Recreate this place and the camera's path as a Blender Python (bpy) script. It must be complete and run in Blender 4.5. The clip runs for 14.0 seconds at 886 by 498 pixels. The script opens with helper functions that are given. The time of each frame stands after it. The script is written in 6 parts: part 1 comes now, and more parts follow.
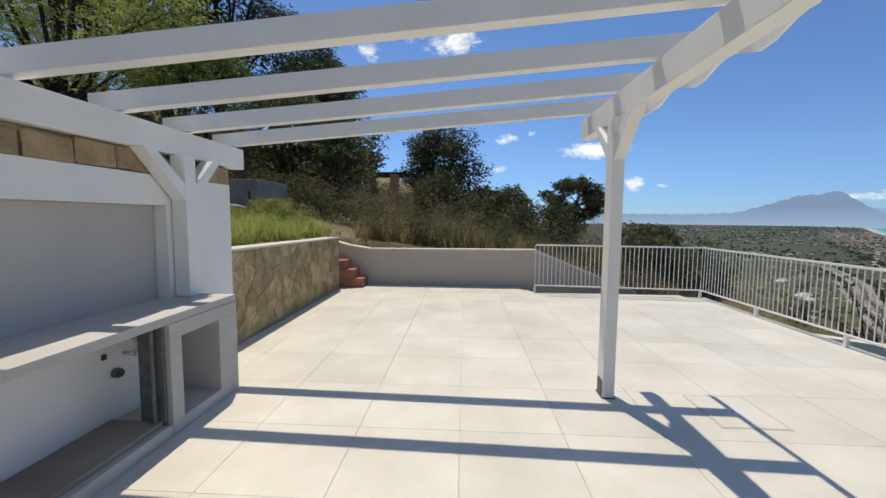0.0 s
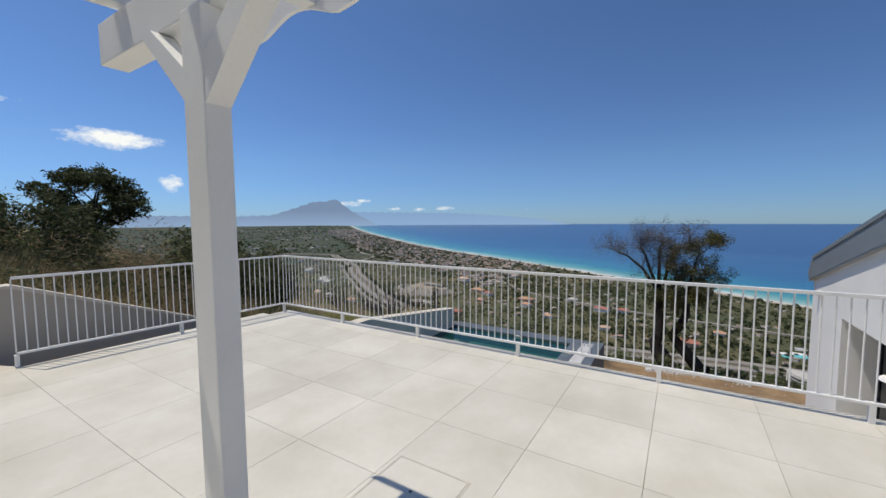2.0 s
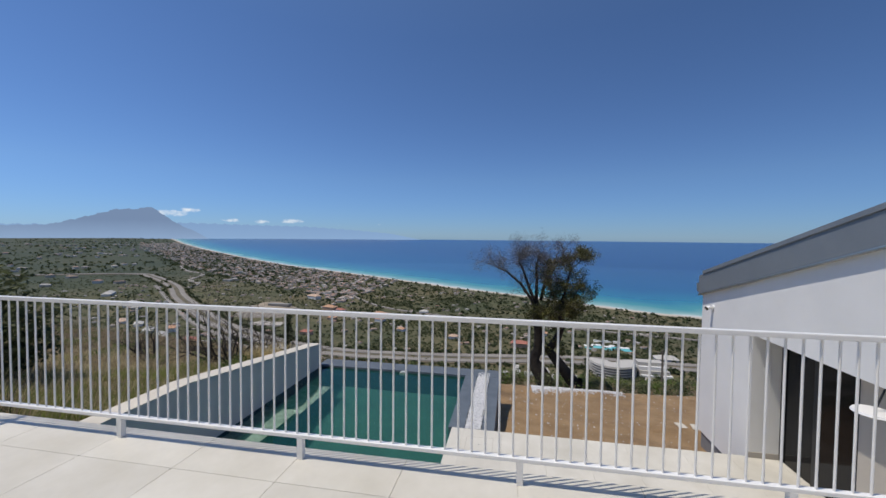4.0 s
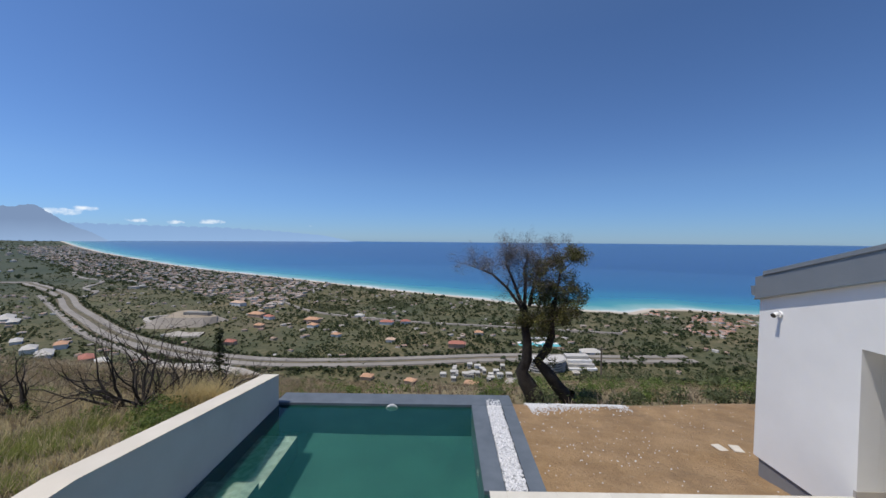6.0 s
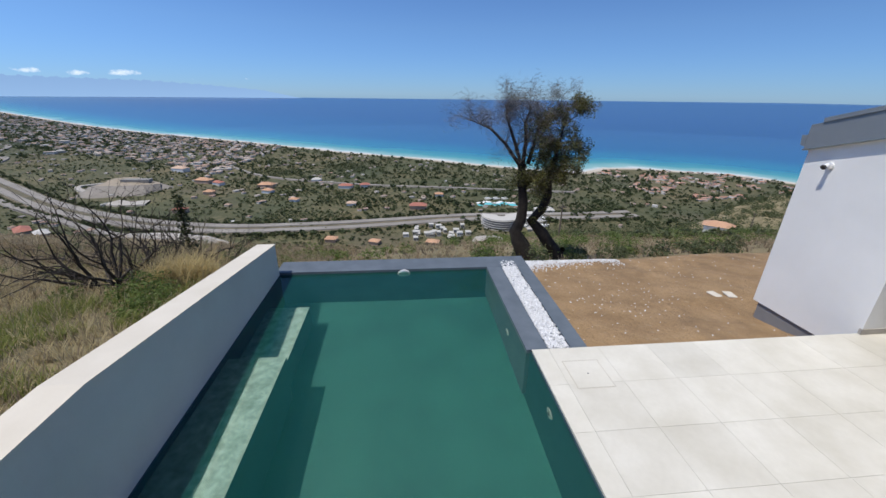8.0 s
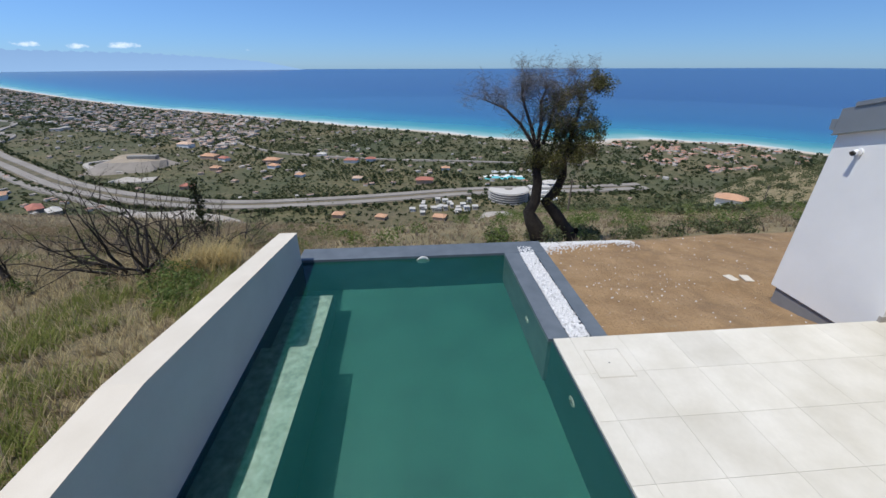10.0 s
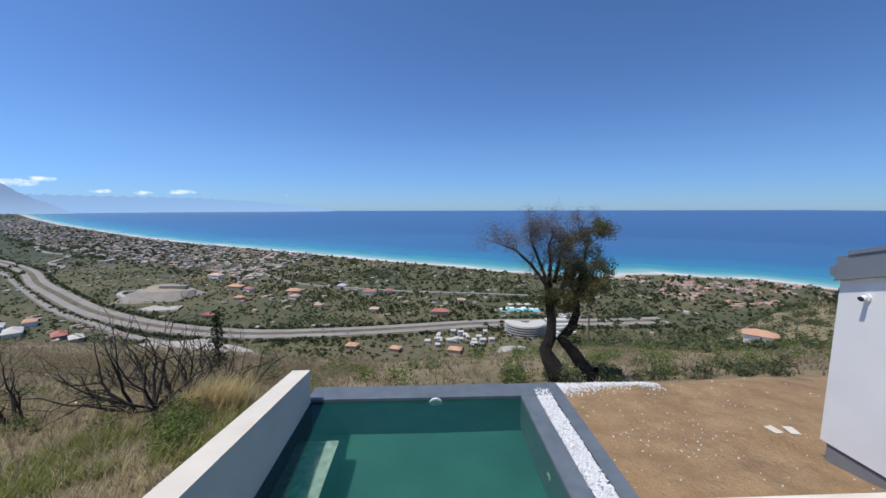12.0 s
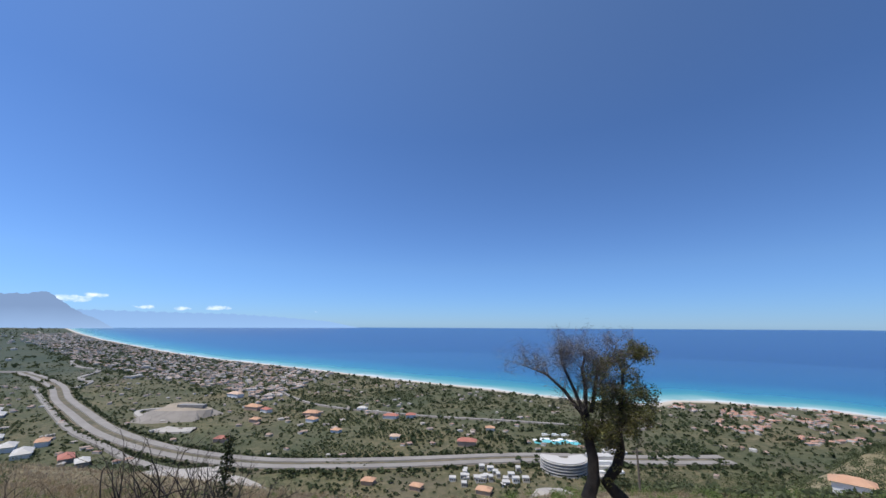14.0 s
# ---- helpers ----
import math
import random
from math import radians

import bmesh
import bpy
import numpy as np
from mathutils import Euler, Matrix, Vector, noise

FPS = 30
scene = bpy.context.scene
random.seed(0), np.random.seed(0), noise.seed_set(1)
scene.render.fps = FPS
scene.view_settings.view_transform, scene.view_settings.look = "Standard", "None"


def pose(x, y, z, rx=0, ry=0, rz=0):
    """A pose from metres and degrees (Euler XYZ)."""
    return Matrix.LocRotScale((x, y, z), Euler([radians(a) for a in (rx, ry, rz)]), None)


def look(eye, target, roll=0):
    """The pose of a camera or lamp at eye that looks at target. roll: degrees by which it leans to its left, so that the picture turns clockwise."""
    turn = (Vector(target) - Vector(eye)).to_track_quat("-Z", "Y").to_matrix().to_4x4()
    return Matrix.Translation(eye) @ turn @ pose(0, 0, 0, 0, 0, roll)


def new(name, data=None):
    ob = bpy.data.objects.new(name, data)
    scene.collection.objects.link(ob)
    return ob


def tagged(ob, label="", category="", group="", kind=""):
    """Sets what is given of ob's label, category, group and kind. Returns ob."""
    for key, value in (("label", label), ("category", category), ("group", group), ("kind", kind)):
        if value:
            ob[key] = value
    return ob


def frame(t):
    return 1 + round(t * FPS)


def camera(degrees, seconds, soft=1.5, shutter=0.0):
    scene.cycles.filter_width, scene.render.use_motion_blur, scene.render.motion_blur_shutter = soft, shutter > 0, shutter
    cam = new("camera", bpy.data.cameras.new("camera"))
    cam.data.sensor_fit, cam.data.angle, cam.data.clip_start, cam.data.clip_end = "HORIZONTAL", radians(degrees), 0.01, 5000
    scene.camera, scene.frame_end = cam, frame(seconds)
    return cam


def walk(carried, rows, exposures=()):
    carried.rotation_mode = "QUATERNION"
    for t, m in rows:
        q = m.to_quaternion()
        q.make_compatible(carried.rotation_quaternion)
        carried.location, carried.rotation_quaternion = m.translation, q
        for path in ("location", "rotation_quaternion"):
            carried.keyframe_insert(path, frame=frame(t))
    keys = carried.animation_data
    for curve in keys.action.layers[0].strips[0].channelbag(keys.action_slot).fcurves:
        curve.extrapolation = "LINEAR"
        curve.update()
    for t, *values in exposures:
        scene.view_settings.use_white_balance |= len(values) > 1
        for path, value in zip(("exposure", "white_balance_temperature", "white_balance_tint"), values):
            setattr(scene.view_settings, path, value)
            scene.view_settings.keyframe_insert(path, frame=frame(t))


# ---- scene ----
cam = camera(98.2, 14.0)
PATH = [
    (0, (0.279, -0.018, 1.567), (0.173, 1.972, 1.405), 0.5),
    (0.5, (0.141, 0.391, 1.581), (0.668, 2.314, 1.421), 0.6),
    (1, (0.265, 0.849, 1.571), (1.343, 2.527, 1.42), 0.1),
    (1.5, (0.454, 1.321, 1.621), (1.912, 2.682, 1.473), -0.1),
    (2, (0.756, 1.812, 1.626), (2.449, 2.867, 1.48), -0.3),
    (2.5, (1.152, 2.272, 1.619), (2.968, 3.1, 1.493), -0.3),
    (3, (1.637, 2.662, 1.606), (3.523, 3.318, 1.493), -0.2),
    (5.3, (3.975, 4.695, 1.474), (5.971, 4.81, 1.428), 0.5),
    (5.5, (4.167, 4.871, 1.487), (6.164, 4.972, 1.432), 0.3),
    (6, (4.65, 5.297, 1.398), (6.649, 5.318, 1.343), 0.5),
    (6.5, (5.009, 5.787, 1.32), (7.002, 5.645, 1.23), 0.4),
    (7, (5.335, 6.077, 1.226), (7.309, 5.883, 0.97), 0.3),
    (7.5, (5.484, 6.262, 1.225), (7.406, 6.082, 0.702), 0.2),
    (8, (5.704, 6.409, 1.122), (7.551, 6.224, 0.377), 0.7),
    (10.3, (5.753, 6.661, 1.454), (7.549, 6.515, 0.586), -0.1),
    (10.5, (5.729, 6.66, 1.487), (7.556, 6.513, 0.686), -0.1),
    (11, (5.681, 6.655, 1.547), (7.58, 6.51, 0.935), -0.1),
    (11.5, (5.63, 6.646, 1.581), (7.586, 6.523, 1.179), -0.1),
    (12, (5.566, 6.633, 1.603), (7.553, 6.554, 1.385), -0.1),
    (12.5, (5.557, 6.645, 1.619), (7.556, 6.606, 1.581), 0.0),
    (13, (5.526, 6.666, 1.643), (7.522, 6.661, 1.767), 0.2),
    (13.5, (5.499, 6.675, 1.686), (7.481, 6.7, 1.955), 0.4),
    (14, (5.467, 6.628, 1.697), (7.429, 6.683, 2.081), 0.3),
]
EXPOSURES = [(0, 0.34, 7350, 8), (1.0, 0.22, 7250, 8), (2.5, 0.13, 6950, 9), (3.2, 0.10, 6850, 10), (5.5, 0.18, 6800, 10), (6.5, 0.40, 6700, 10), (8.0, 0.42, 6550, 9), (10.5, 0.46, 6500, 8),
             (12.5, 0.50, 6450, 10), (14.0, 0.56, 6450, 10)]
walk(cam, [(t, look(eye, target, roll)) for t, eye, target, roll in PATH], EXPOSURES)

# ---- world, sun, exposure ----
SUN_TO = Vector((-0.145, 0.363, 1.0)).normalized()
world = bpy.data.worlds.new("sky")
scene.world = world
world.use_nodes = True
wn, wl = world.node_tree.nodes, world.node_tree.links
sky = wn.new("ShaderNodeTexSky")
sky.sky_type = "NISHITA"
sky.sun_disc = False
sky.sun_elevation = math.asin(SUN_TO.z)
sky.sun_rotation = math.atan2(SUN_TO.x, SUN_TO.y)
sky.altitude = 400
sky.air_density, sky.dust_density, sky.ozone_density = 1.0, 0.0, 4.0
bg = wn["Background"]
bg.inputs["Strength"].default_value = 0.112
way = wn.new("ShaderNodeTexCoord").outputs["Generated"]


def sky_math(op, a, b=None, clamp=False):
    n = wn.new("ShaderNodeMath")
    n.operation, n.use_clamp = op, clamp
    for sock, v in zip(n.inputs, (a, b)):
        if hasattr(v, "is_linked"):
            wl.new(v, sock)
        elif v is not None:
            sock.default_value = v
    return n.outputs[0]


def sky_dot(v):
    n = wn.new("ShaderNodeVectorMath")
    n.operation = "DOT_PRODUCT"
    wl.new(way, n.inputs[0])
    n.inputs[1].default_value = v
    return n.outputs["Value"]


# small fair-weather clouds low over the hills and the far shore: azimuth, height, half-width, half-height (degrees), density
CLOUDS = [(92, 23.7, 4.8, 2.0, 1.3), (104, 22.2, 2.4, 1.6, 0.9), (97.5, 24, 3, 1, 0.8), (72.3, 9.3, 5.4, 1.4, 1.7), (84.3, 11.3, 2.7, 0.9, 1.1), (79.8, 11.8, 1.6, 0.8, 0.8),
          (66.9, 4.6, 1.9, 1.3, 1.3), (63.4, 4.4, 1.2, 0.5, 1.0), (85.1, 7.2, 1.5, 0.7, 1.1), (83.2, 17.3, 2.9, 1.1, 0.6), (73.2, 5.8, 2.1, 0.6, 0.8), (45.7, 2.5, 3.0, 0.6, 1.1),
          (43.4, 2.95, 1.6, 0.4, 1.2), (39.5, 1.8, 2.6, 0.4, 1.0), (35.5, 1.75, 1.4, 0.4, 1.0), (31.7, 1.9, 1.8, 0.5, 1.1), (24.7, 1.45, 2.0, 0.22, 0.6), (19.6, 1.6, 0.7, 0.2, 0.5)]
cn = wn.new("ShaderNodeTexNoise")
cn.inputs["Scale"].default_value, cn.inputs["Detail"].default_value, cn.inputs["Roughness"].default_value = 30, 8, 0.66
cm = wn.new("ShaderNodeMapping")
cm.inputs["Scale"].default_value = (1, 1, 1.8)
wl.new(way, cm.inputs[0])
wl.new(cm.outputs[0], cn.inputs["Vector"])
cover = 0.0
for az, el, wd, ht, dens in CLOUDS:
    ca, ce = radians(az), radians(el)
    u = sky_math("MULTIPLY", sky_dot((-math.sin(ca), math.cos(ca), 0)), 1 / radians(wd))
    v = sky_math("MULTIPLY", sky_math("SUBTRACT", sky_dot((0, 0, 1)), math.sin(ce)), 1 / radians(ht))
    near = sky_math("GREATER_THAN", sky_dot((math.cos(ca), math.sin(ca), 0)), 0.0)
    body = sky_math("SUBTRACT", 1.0, sky_math("ADD", sky_math("MULTIPLY", u, u), sky_math("MULTIPLY", v, v)), True)
    cover = sky_math("MAXIMUM", cover, sky_math("MULTIPLY", sky_math("MULTIPLY", body, near), dens))
puff = sky_math("MULTIPLY", sky_math("SUBTRACT", sky_math("ADD", sky_math("MULTIPLY", cn.outputs["Fac"], 2.4), sky_math("MULTIPLY", cover, 0.75)), 1.62), 1.35, True)
puff = sky_math("MULTIPLY", puff, sky_math("MULTIPLY", cover, 3.0, True), True)
tint = wn.new("ShaderNodeMix")
tint.data_type, tint.blend_type = "RGBA", "MULTIPLY"
tint.inputs[0].default_value = 1.0
tr = wn.new("ShaderNodeValToRGB")
for el, (p, c) in zip((tr.color_ramp.elements[0], tr.color_ramp.elements[1], tr.color_ramp.elements.new(0.14), tr.color_ramp.elements.new(0.45)),
                      ((0.0, (0.42, 0.70, 1.30)), (1.0, (0.74, 0.95, 1.24)), (0.14, (0.64, 0.87, 1.25)), (0.45, (0.73, 0.94, 1.25)))):
    el.position, el.color = p, (*[x / 1.5 for x in c], 1)
wl.new(sky_dot((0, 0, 1)), tr.inputs[0])
wl.new(tr.outputs[0], tint.inputs[7])
wl.new(sky.outputs[0], tint.inputs[6])
white = wn.new("ShaderNodeMix")
white.data_type = "RGBA"
wl.new(puff, white.inputs[0])
glow = wn.new("ShaderNodeMix")
glow.data_type, glow.blend_type = "RGBA", "MULTIPLY"
glow.inputs[0].default_value = 1.0
wl.new(tint.outputs[2], glow.inputs[6])
wl.new(sky_math("ADD", sky_math("MULTIPLY", sky_dot((-0.37, 0.93, 0.0)), 0.19), 1.0), glow.inputs[7])
wl.new(glow.outputs[2], white.inputs[6])
white.inputs[7].default_value = (7.4, 7.8, 8.2, 1)
wl.new(white.outputs[2], bg.inputs[0])

sun_data = bpy.data.lights.new("sun", "SUN")
sun_data.energy, sun_data.angle, sun_data.color = 3.0, radians(0.5), (1.0, 0.945, 0.86)
sun = new("sun", sun_data)
sun.matrix_world = look((0, 0, 60), Vector((0, 0, 60)) - SUN_TO)


# ---- node helpers ----
def material(name, rough=0.7, metal=0.0):
    m = bpy.data.materials.new(name)
    m.use_nodes = True
    b = m.node_tree.nodes["Principled BSDF"]
    b.inputs["Roughness"].default_value, b.inputs["Metallic"].default_value = rough, metal
    return m, m.node_tree, b


def node(nt, kind, **inputs):
    n = nt.nodes.new(kind)
    for k, v in inputs.items():
        n.inputs[k.replace("_", " ")].default_value = v
    return n


def rgb(c):
    return (*c, 1.0)


def coords(nt, scale=(1, 1, 1), world_space=True):
    m = nt.nodes.new("ShaderNodeMapping")
    m.inputs["Scale"].default_value = scale
    if world_space:
        g = nt.nodes.new("ShaderNodeNewGeometry")
        nt.links.new(g.outputs["Position"], m.inputs[0])
    else:
        g = nt.nodes.new("ShaderNodeTexCoord")
        nt.links.new(g.outputs["Object"], m.inputs[0])
    return m.outputs[0]


def noise_at(nt, vec, scale, detail=4.0, rough=0.55):
    n = node(nt, "ShaderNodeTexNoise", Scale=scale, Detail=detail, Roughness=rough)
    nt.links.new(vec, n.inputs["Vector"])
    return n.outputs["Fac"]


def ramp(nt, fac, stops):
    r = nt.nodes.new("ShaderNodeValToRGB")
    e = r.color_ramp.elements
    while len(e) < len(stops):
        e.new(0.5)
    for el, (p, c) in zip(e, stops):
        el.position, el.color = p, rgb(c) if len(c) == 3 else c
    nt.links.new(fac, r.inputs[0])
    return r.outputs[0]


def mix(nt, fac, a, b, mode="MIX"):
    n = nt.nodes.new("ShaderNodeMix")
    n.data_type, n.blend_type = "RGBA", mode
    for sock, v in ((n.inputs[0], fac), (n.inputs[6], a), (n.inputs[7], b)):
        if hasattr(v, "is_linked"):
            nt.links.new(v, sock)
        elif isinstance(v, (int, float)):
            sock.default_value = v
        else:
            sock.default_value = rgb(v)
    return n.outputs[2]


def maths(nt, op, a, b=0.0, clamp=False):
    n = nt.nodes.new("ShaderNodeMath")
    n.operation, n.use_clamp = op, clamp
    for sock, v in zip(n.inputs, (a, b)):
        if hasattr(v, "is_linked"):
            nt.links.new(v, sock)
        else:
            sock.default_value = v
    return n.outputs[0]


def bump(nt, bsdf, height, strength=0.3, dist=0.01):
    b = node(nt, "ShaderNodeBump", Strength=strength, Distance=dist)
    nt.links.new(height, b.inputs["Height"])
    nt.links.new(b.outputs[0], bsdf.inputs["Normal"])


def surface(name, dark, light, scale=3.0, fine=60.0, rough=0.7, relief=0.2, dist=0.004, island=0.0, metal=0.0, world_space=True):
    """A two-scale mottled surface; island: how far each piece differs."""
    m, nt, b = material(name, rough, metal)
    v = coords(nt, world_space=world_space)
    big, small = noise_at(nt, v, scale, 5), noise_at(nt, v, fine, 3)
    c = mix(nt, ramp(nt, big, [(0.3, (0, 0, 0)), (0.7, (1, 1, 1))]), dark, light)
    c = mix(nt, maths(nt, "MULTIPLY", small, 0.25), c, tuple(x * 0.75 for x in dark))
    if island:
        info = nt.nodes.new("ShaderNodeObjectInfo")
        k = maths(nt, "MULTIPLY_ADD", info.outputs["Random"], island)
        k.node.inputs[2].default_value = 1.0 - island / 2
        c = mix(nt, 1.0, c, k, "MULTIPLY")
    nt.links.new(c, b.inputs["Base Color"])
    if relief:
        bump(nt, b, small, relief, dist)
    return m


def plain(name, c, rough=0.5, metal=0.0):
    m, nt, b = material(name, rough, metal)
    b.inputs["Base Color"].default_value = rgb(c)
    return m


# ---- materials ----
M_TILE = surface("porcelain_tile", (0.555, 0.525, 0.45), (0.71, 0.685, 0.62), 1.3, 17, 0.5, 0.04, 0.002, island=0.08)
M_GROUT = surface("grout", (0.50, 0.47, 0.41), (0.62, 0.58, 0.51), 4, 80, 0.9)
M_WHITE_WOOD = surface("white_painted_wood", (0.80, 0.80, 0.785), (0.86, 0.86, 0.84), 2, 70, 0.45, 0.12, 0.002)
M_PLASTER = surface("white_plaster", (0.79, 0.79, 0.78), (0.85, 0.85, 0.84), 1.2, 120, 0.85, 0.25, 0.003)
M_BEIGE = surface("beige_plaster", (0.47, 0.43, 0.37), (0.54, 0.49, 0.43), 1.0, 120, 0.9, 0.3, 0.003)
M_CAP = surface("pale_cap", (0.60, 0.55, 0.47), (0.68, 0.63, 0.55), 2, 90, 0.8)
M_CEMENT = surface("counter_microcement", (0.47, 0.45, 0.42), (0.54, 0.52, 0.48), 1.8, 100, 0.7, 0.15, 0.002)
M_CONCRETE = surface("grey_concrete", (0.20, 0.20, 0.19), (0.32, 0.31, 0.29), 1.5, 60, 0.95, 0.4, 0.006)
M_MORTAR = surface("mortar", (0.40, 0.33, 0.20), (0.54, 0.45, 0.29), 5, 60, 0.95, 0.5, 0.01)
M_STONE = surface("wall_stone", (0.26, 0.195, 0.095), (0.56, 0.43, 0.235), 6, 40, 0.9, 0.8, 0.012, island=0.5)
M_TUFF = surface("tan_block", (0.25, 0.18, 0.10), (0.44, 0.32, 0.185), 5, 45, 0.95, 0.8, 0.02, island=0.45)
M_TERRACOTTA = surface("terracotta", (0.34, 0.14, 0.09), (0.44, 0.20, 0.13), 6, 60, 0.85, 0.3, island=0.2)
M_RAIL = plain("white_rail_paint", (0.80, 0.80, 0.80), 0.35)
M_DARK = plain("dark_metal", (0.03, 0.03, 0.03), 0.5)
M_SHOE = surface("weathered_zinc", (0.11, 0.115, 0.115), (0.20, 0.205, 0.20), 12, 90, 0.6, metal=0.3)
M_STEEL = plain("steel", (0.55, 0.55, 0.54), 0.28, 1.0)
M_CHROME = plain("chrome", (0.7, 0.7, 0.7), 0.12, 1.0)
M_FASCIA = surface("grey_sheet_metal", (0.21, 0.235, 0.26), (0.25, 0.275, 0.30), 1.5, 40, 0.45, 0.05, metal=0.2)
M_PLINTH = surface("plinth_tile", (0.36, 0.33, 0.30), (0.44, 0.41, 0.37), 2, 60, 0.6)
M_GREY_PLINTH = surface("grey_plinth", (0.20, 0.20, 0.21), (0.26, 0.26, 0.27), 2, 60, 0.85)
M_SLATE = surface("blue_grey_stone_tile", (0.085, 0.105, 0.13), (0.13, 0.155, 0.185), 3, 60, 0.6, 0.1, island=0.12)
M_POOLWALL = surface("grey_resin_plaster", (0.55, 0.53, 0.495), (0.63, 0.61, 0.575), 1.3, 70, 0.75, 0.2)
M_POOL = surface("pool_lining", (0.008, 0.070, 0.060), (0.022, 0.122, 0.098), 0.9, 5, 0.6, 0.0)
M_BENCH = surface("pale_pool_tile", (0.18, 0.24, 0.205), (0.46, 0.54, 0.48), 9, 26, 0.6, 0.0)
M_POOLSIDE = surface("dark_pool_tile", (0.010, 0.034, 0.055), (0.022, 0.058, 0.078), 2.2, 14, 0.6, 0.0)
M_PEBBLE = surface("white_pebble", (0.50, 0.51, 0.53), (0.78, 0.78, 0.79), 26, 60, 0.7, island=0.15)
M_BLACK_GLASS = plain("dark_glass", (0.010, 0.010, 0.011), 0.08)
M_BLACK_GLASS.node_tree.nodes["Principled BSDF"].inputs["Specular IOR Level"].default_value = 0.25
M_ROOF = surface("roof_tile", (0.40, 0.17, 0.09), (0.52, 0.25, 0.14), 2, 20, 0.9, island=0.3)


# ---- mesh helpers ----
def box_into(bm, x0, x1, y0, y1, z0, z1, bevel=0.0):
    c = bmesh.ops.create_cube(bm, size=1.0, matrix=Matrix.Translation(((x0 + x1) / 2, (y0 + y1) / 2, (z0 + z1) / 2))
                              @ Matrix.Diagonal((abs(x1 - x0), abs(y1 - y0), abs(z1 - z0), 1)))
    if bevel:
        es = list({e for v in c["verts"] for e in v.link_edges})
        bmesh.ops.bevel(bm, geom=es, offset=bevel, segments=2, affect="EDGES", profile=0.6)


def cyl_into(bm, a, b, r0, r1=None, n=12, caps=True):
    a, b = Vector(a), Vector(b)
    d = b - a
    q = d.to_track_quat("Z", "Y").to_matrix().to_4x4()
    bmesh.ops.create_cone(bm, cap_ends=caps, segments=n, radius1=r0, radius2=r0 if r1 is None else r1, depth=d.length,
                          matrix=Matrix.Translation((a + b) / 2) @ q)


def prism_into(bm, outline, axis, lo, hi):
    """A flat outline pushed along an axis; the outline is in the two other axes, in order."""
    def at(p, h):
        return {"x": (h, p[0], p[1]), "y": (p[0], h, p[1]), "z": (p[0], p[1], h)}[axis]
    a = [bm.verts.new(at(p, lo)) for p in outline]
    b = [bm.verts.new(at(p, hi)) for p in outline]
    bm.faces.new(a), bm.faces.new(b[::-1])
    n = len(a)
    for i in range(n):
        bm.faces.new((a[i], b[i], b[(i + 1) % n], a[(i + 1) % n]))
    bmesh.ops.recalc_face_normals(bm, faces=bm.faces[:])


def mesh_of(name, bm, mat, smooth=False):
    me = bpy.data.meshes.new(name)
    bm.to_mesh(me)
    bm.free()
    if mat:
        me.materials.append(mat)
    if smooth:
        me.shade_smooth()
    return me


def part(name, bm, mat, parent, label="", smooth=False):
    ob = new(name, mesh_of(name, bm, mat, smooth))
    ob.parent = parent
    return tagged(ob, label)


def thing(name, bm, mat, label, category, group="", kind="", smooth=False):
    return tagged(new(name, mesh_of(name, bm, mat, smooth)), label, category, group, kind)


def empty(name, label, category, group="", kind=""):
    return tagged(new(name), label, category, group, kind)


def box_part(name, dims, mat, parent, bevel=0.0, label=""):
    bm = bmesh.new()
    box_into(bm, *dims, bevel)
    return part(name, bm, mat, parent, label)


def box_thing(name, dims, mat, label, category, bevel=0.0, kind="", group=""):
    bm = bmesh.new()
    box_into(bm, *dims, bevel)
    return thing(name, bm, mat, label, category, group, kind)


# ---- terrain: one sheet out to the horizon ----
SEA_Z = -105.0
COAST = np.array([(3600.0, 3690.0), (2500, 2440), (1935, 1750), (1417, 1052), (1157, 672), (1017, 450), (908, 285), (790, 120), (717, -8), (642, -112), (585, -205), (566, -262), (602, -312),
                  (596, -368), (568, -418), (545, -470), (510, -506), (478, -520), (380, -640), (0, -1300), (-600, -2600)])


def far_base(x, y):
    r = np.hypot(x - 5.7, y - 6.6)
    return SEA_Z + np.clip((r - 1500) / 3400, 0, 1) * 59.0


def coast_distance(x, y):
    """Metres inland of the coast; negative out at sea."""
    best = np.full(np.shape(x), 1e9)
    side = np.zeros(np.shape(x))
    for (ax, ay), (bx, by) in zip(COAST[:-1], COAST[1:]):
        dx, dy = bx - ax, by - ay
        k = np.clip(((x - ax) * dx + (y - ay) * dy) / (dx * dx + dy * dy), 0, 1)
        d = np.hypot(x - ax - k * dx, y - ay - k * dy)
        s = dx * (y - ay) - dy * (x - ax)
        side = np.where(d < best, s, side)
        best = np.minimum(best, d)
    return np.where(side < 0, best, -best)


def smooth01(t):
    t = np.clip(t, 0, 1)
    return t * t * (3 - 2 * t)


def ripple(x, y):
    return (np.sin(x * 0.21 + 1.3) * np.sin(y * 0.17 + 0.4) + 0.5 * np.sin(x * 0.53 + y * 0.31) + 0.35 * np.sin(x * 0.9 - y * 1.1 + 2))


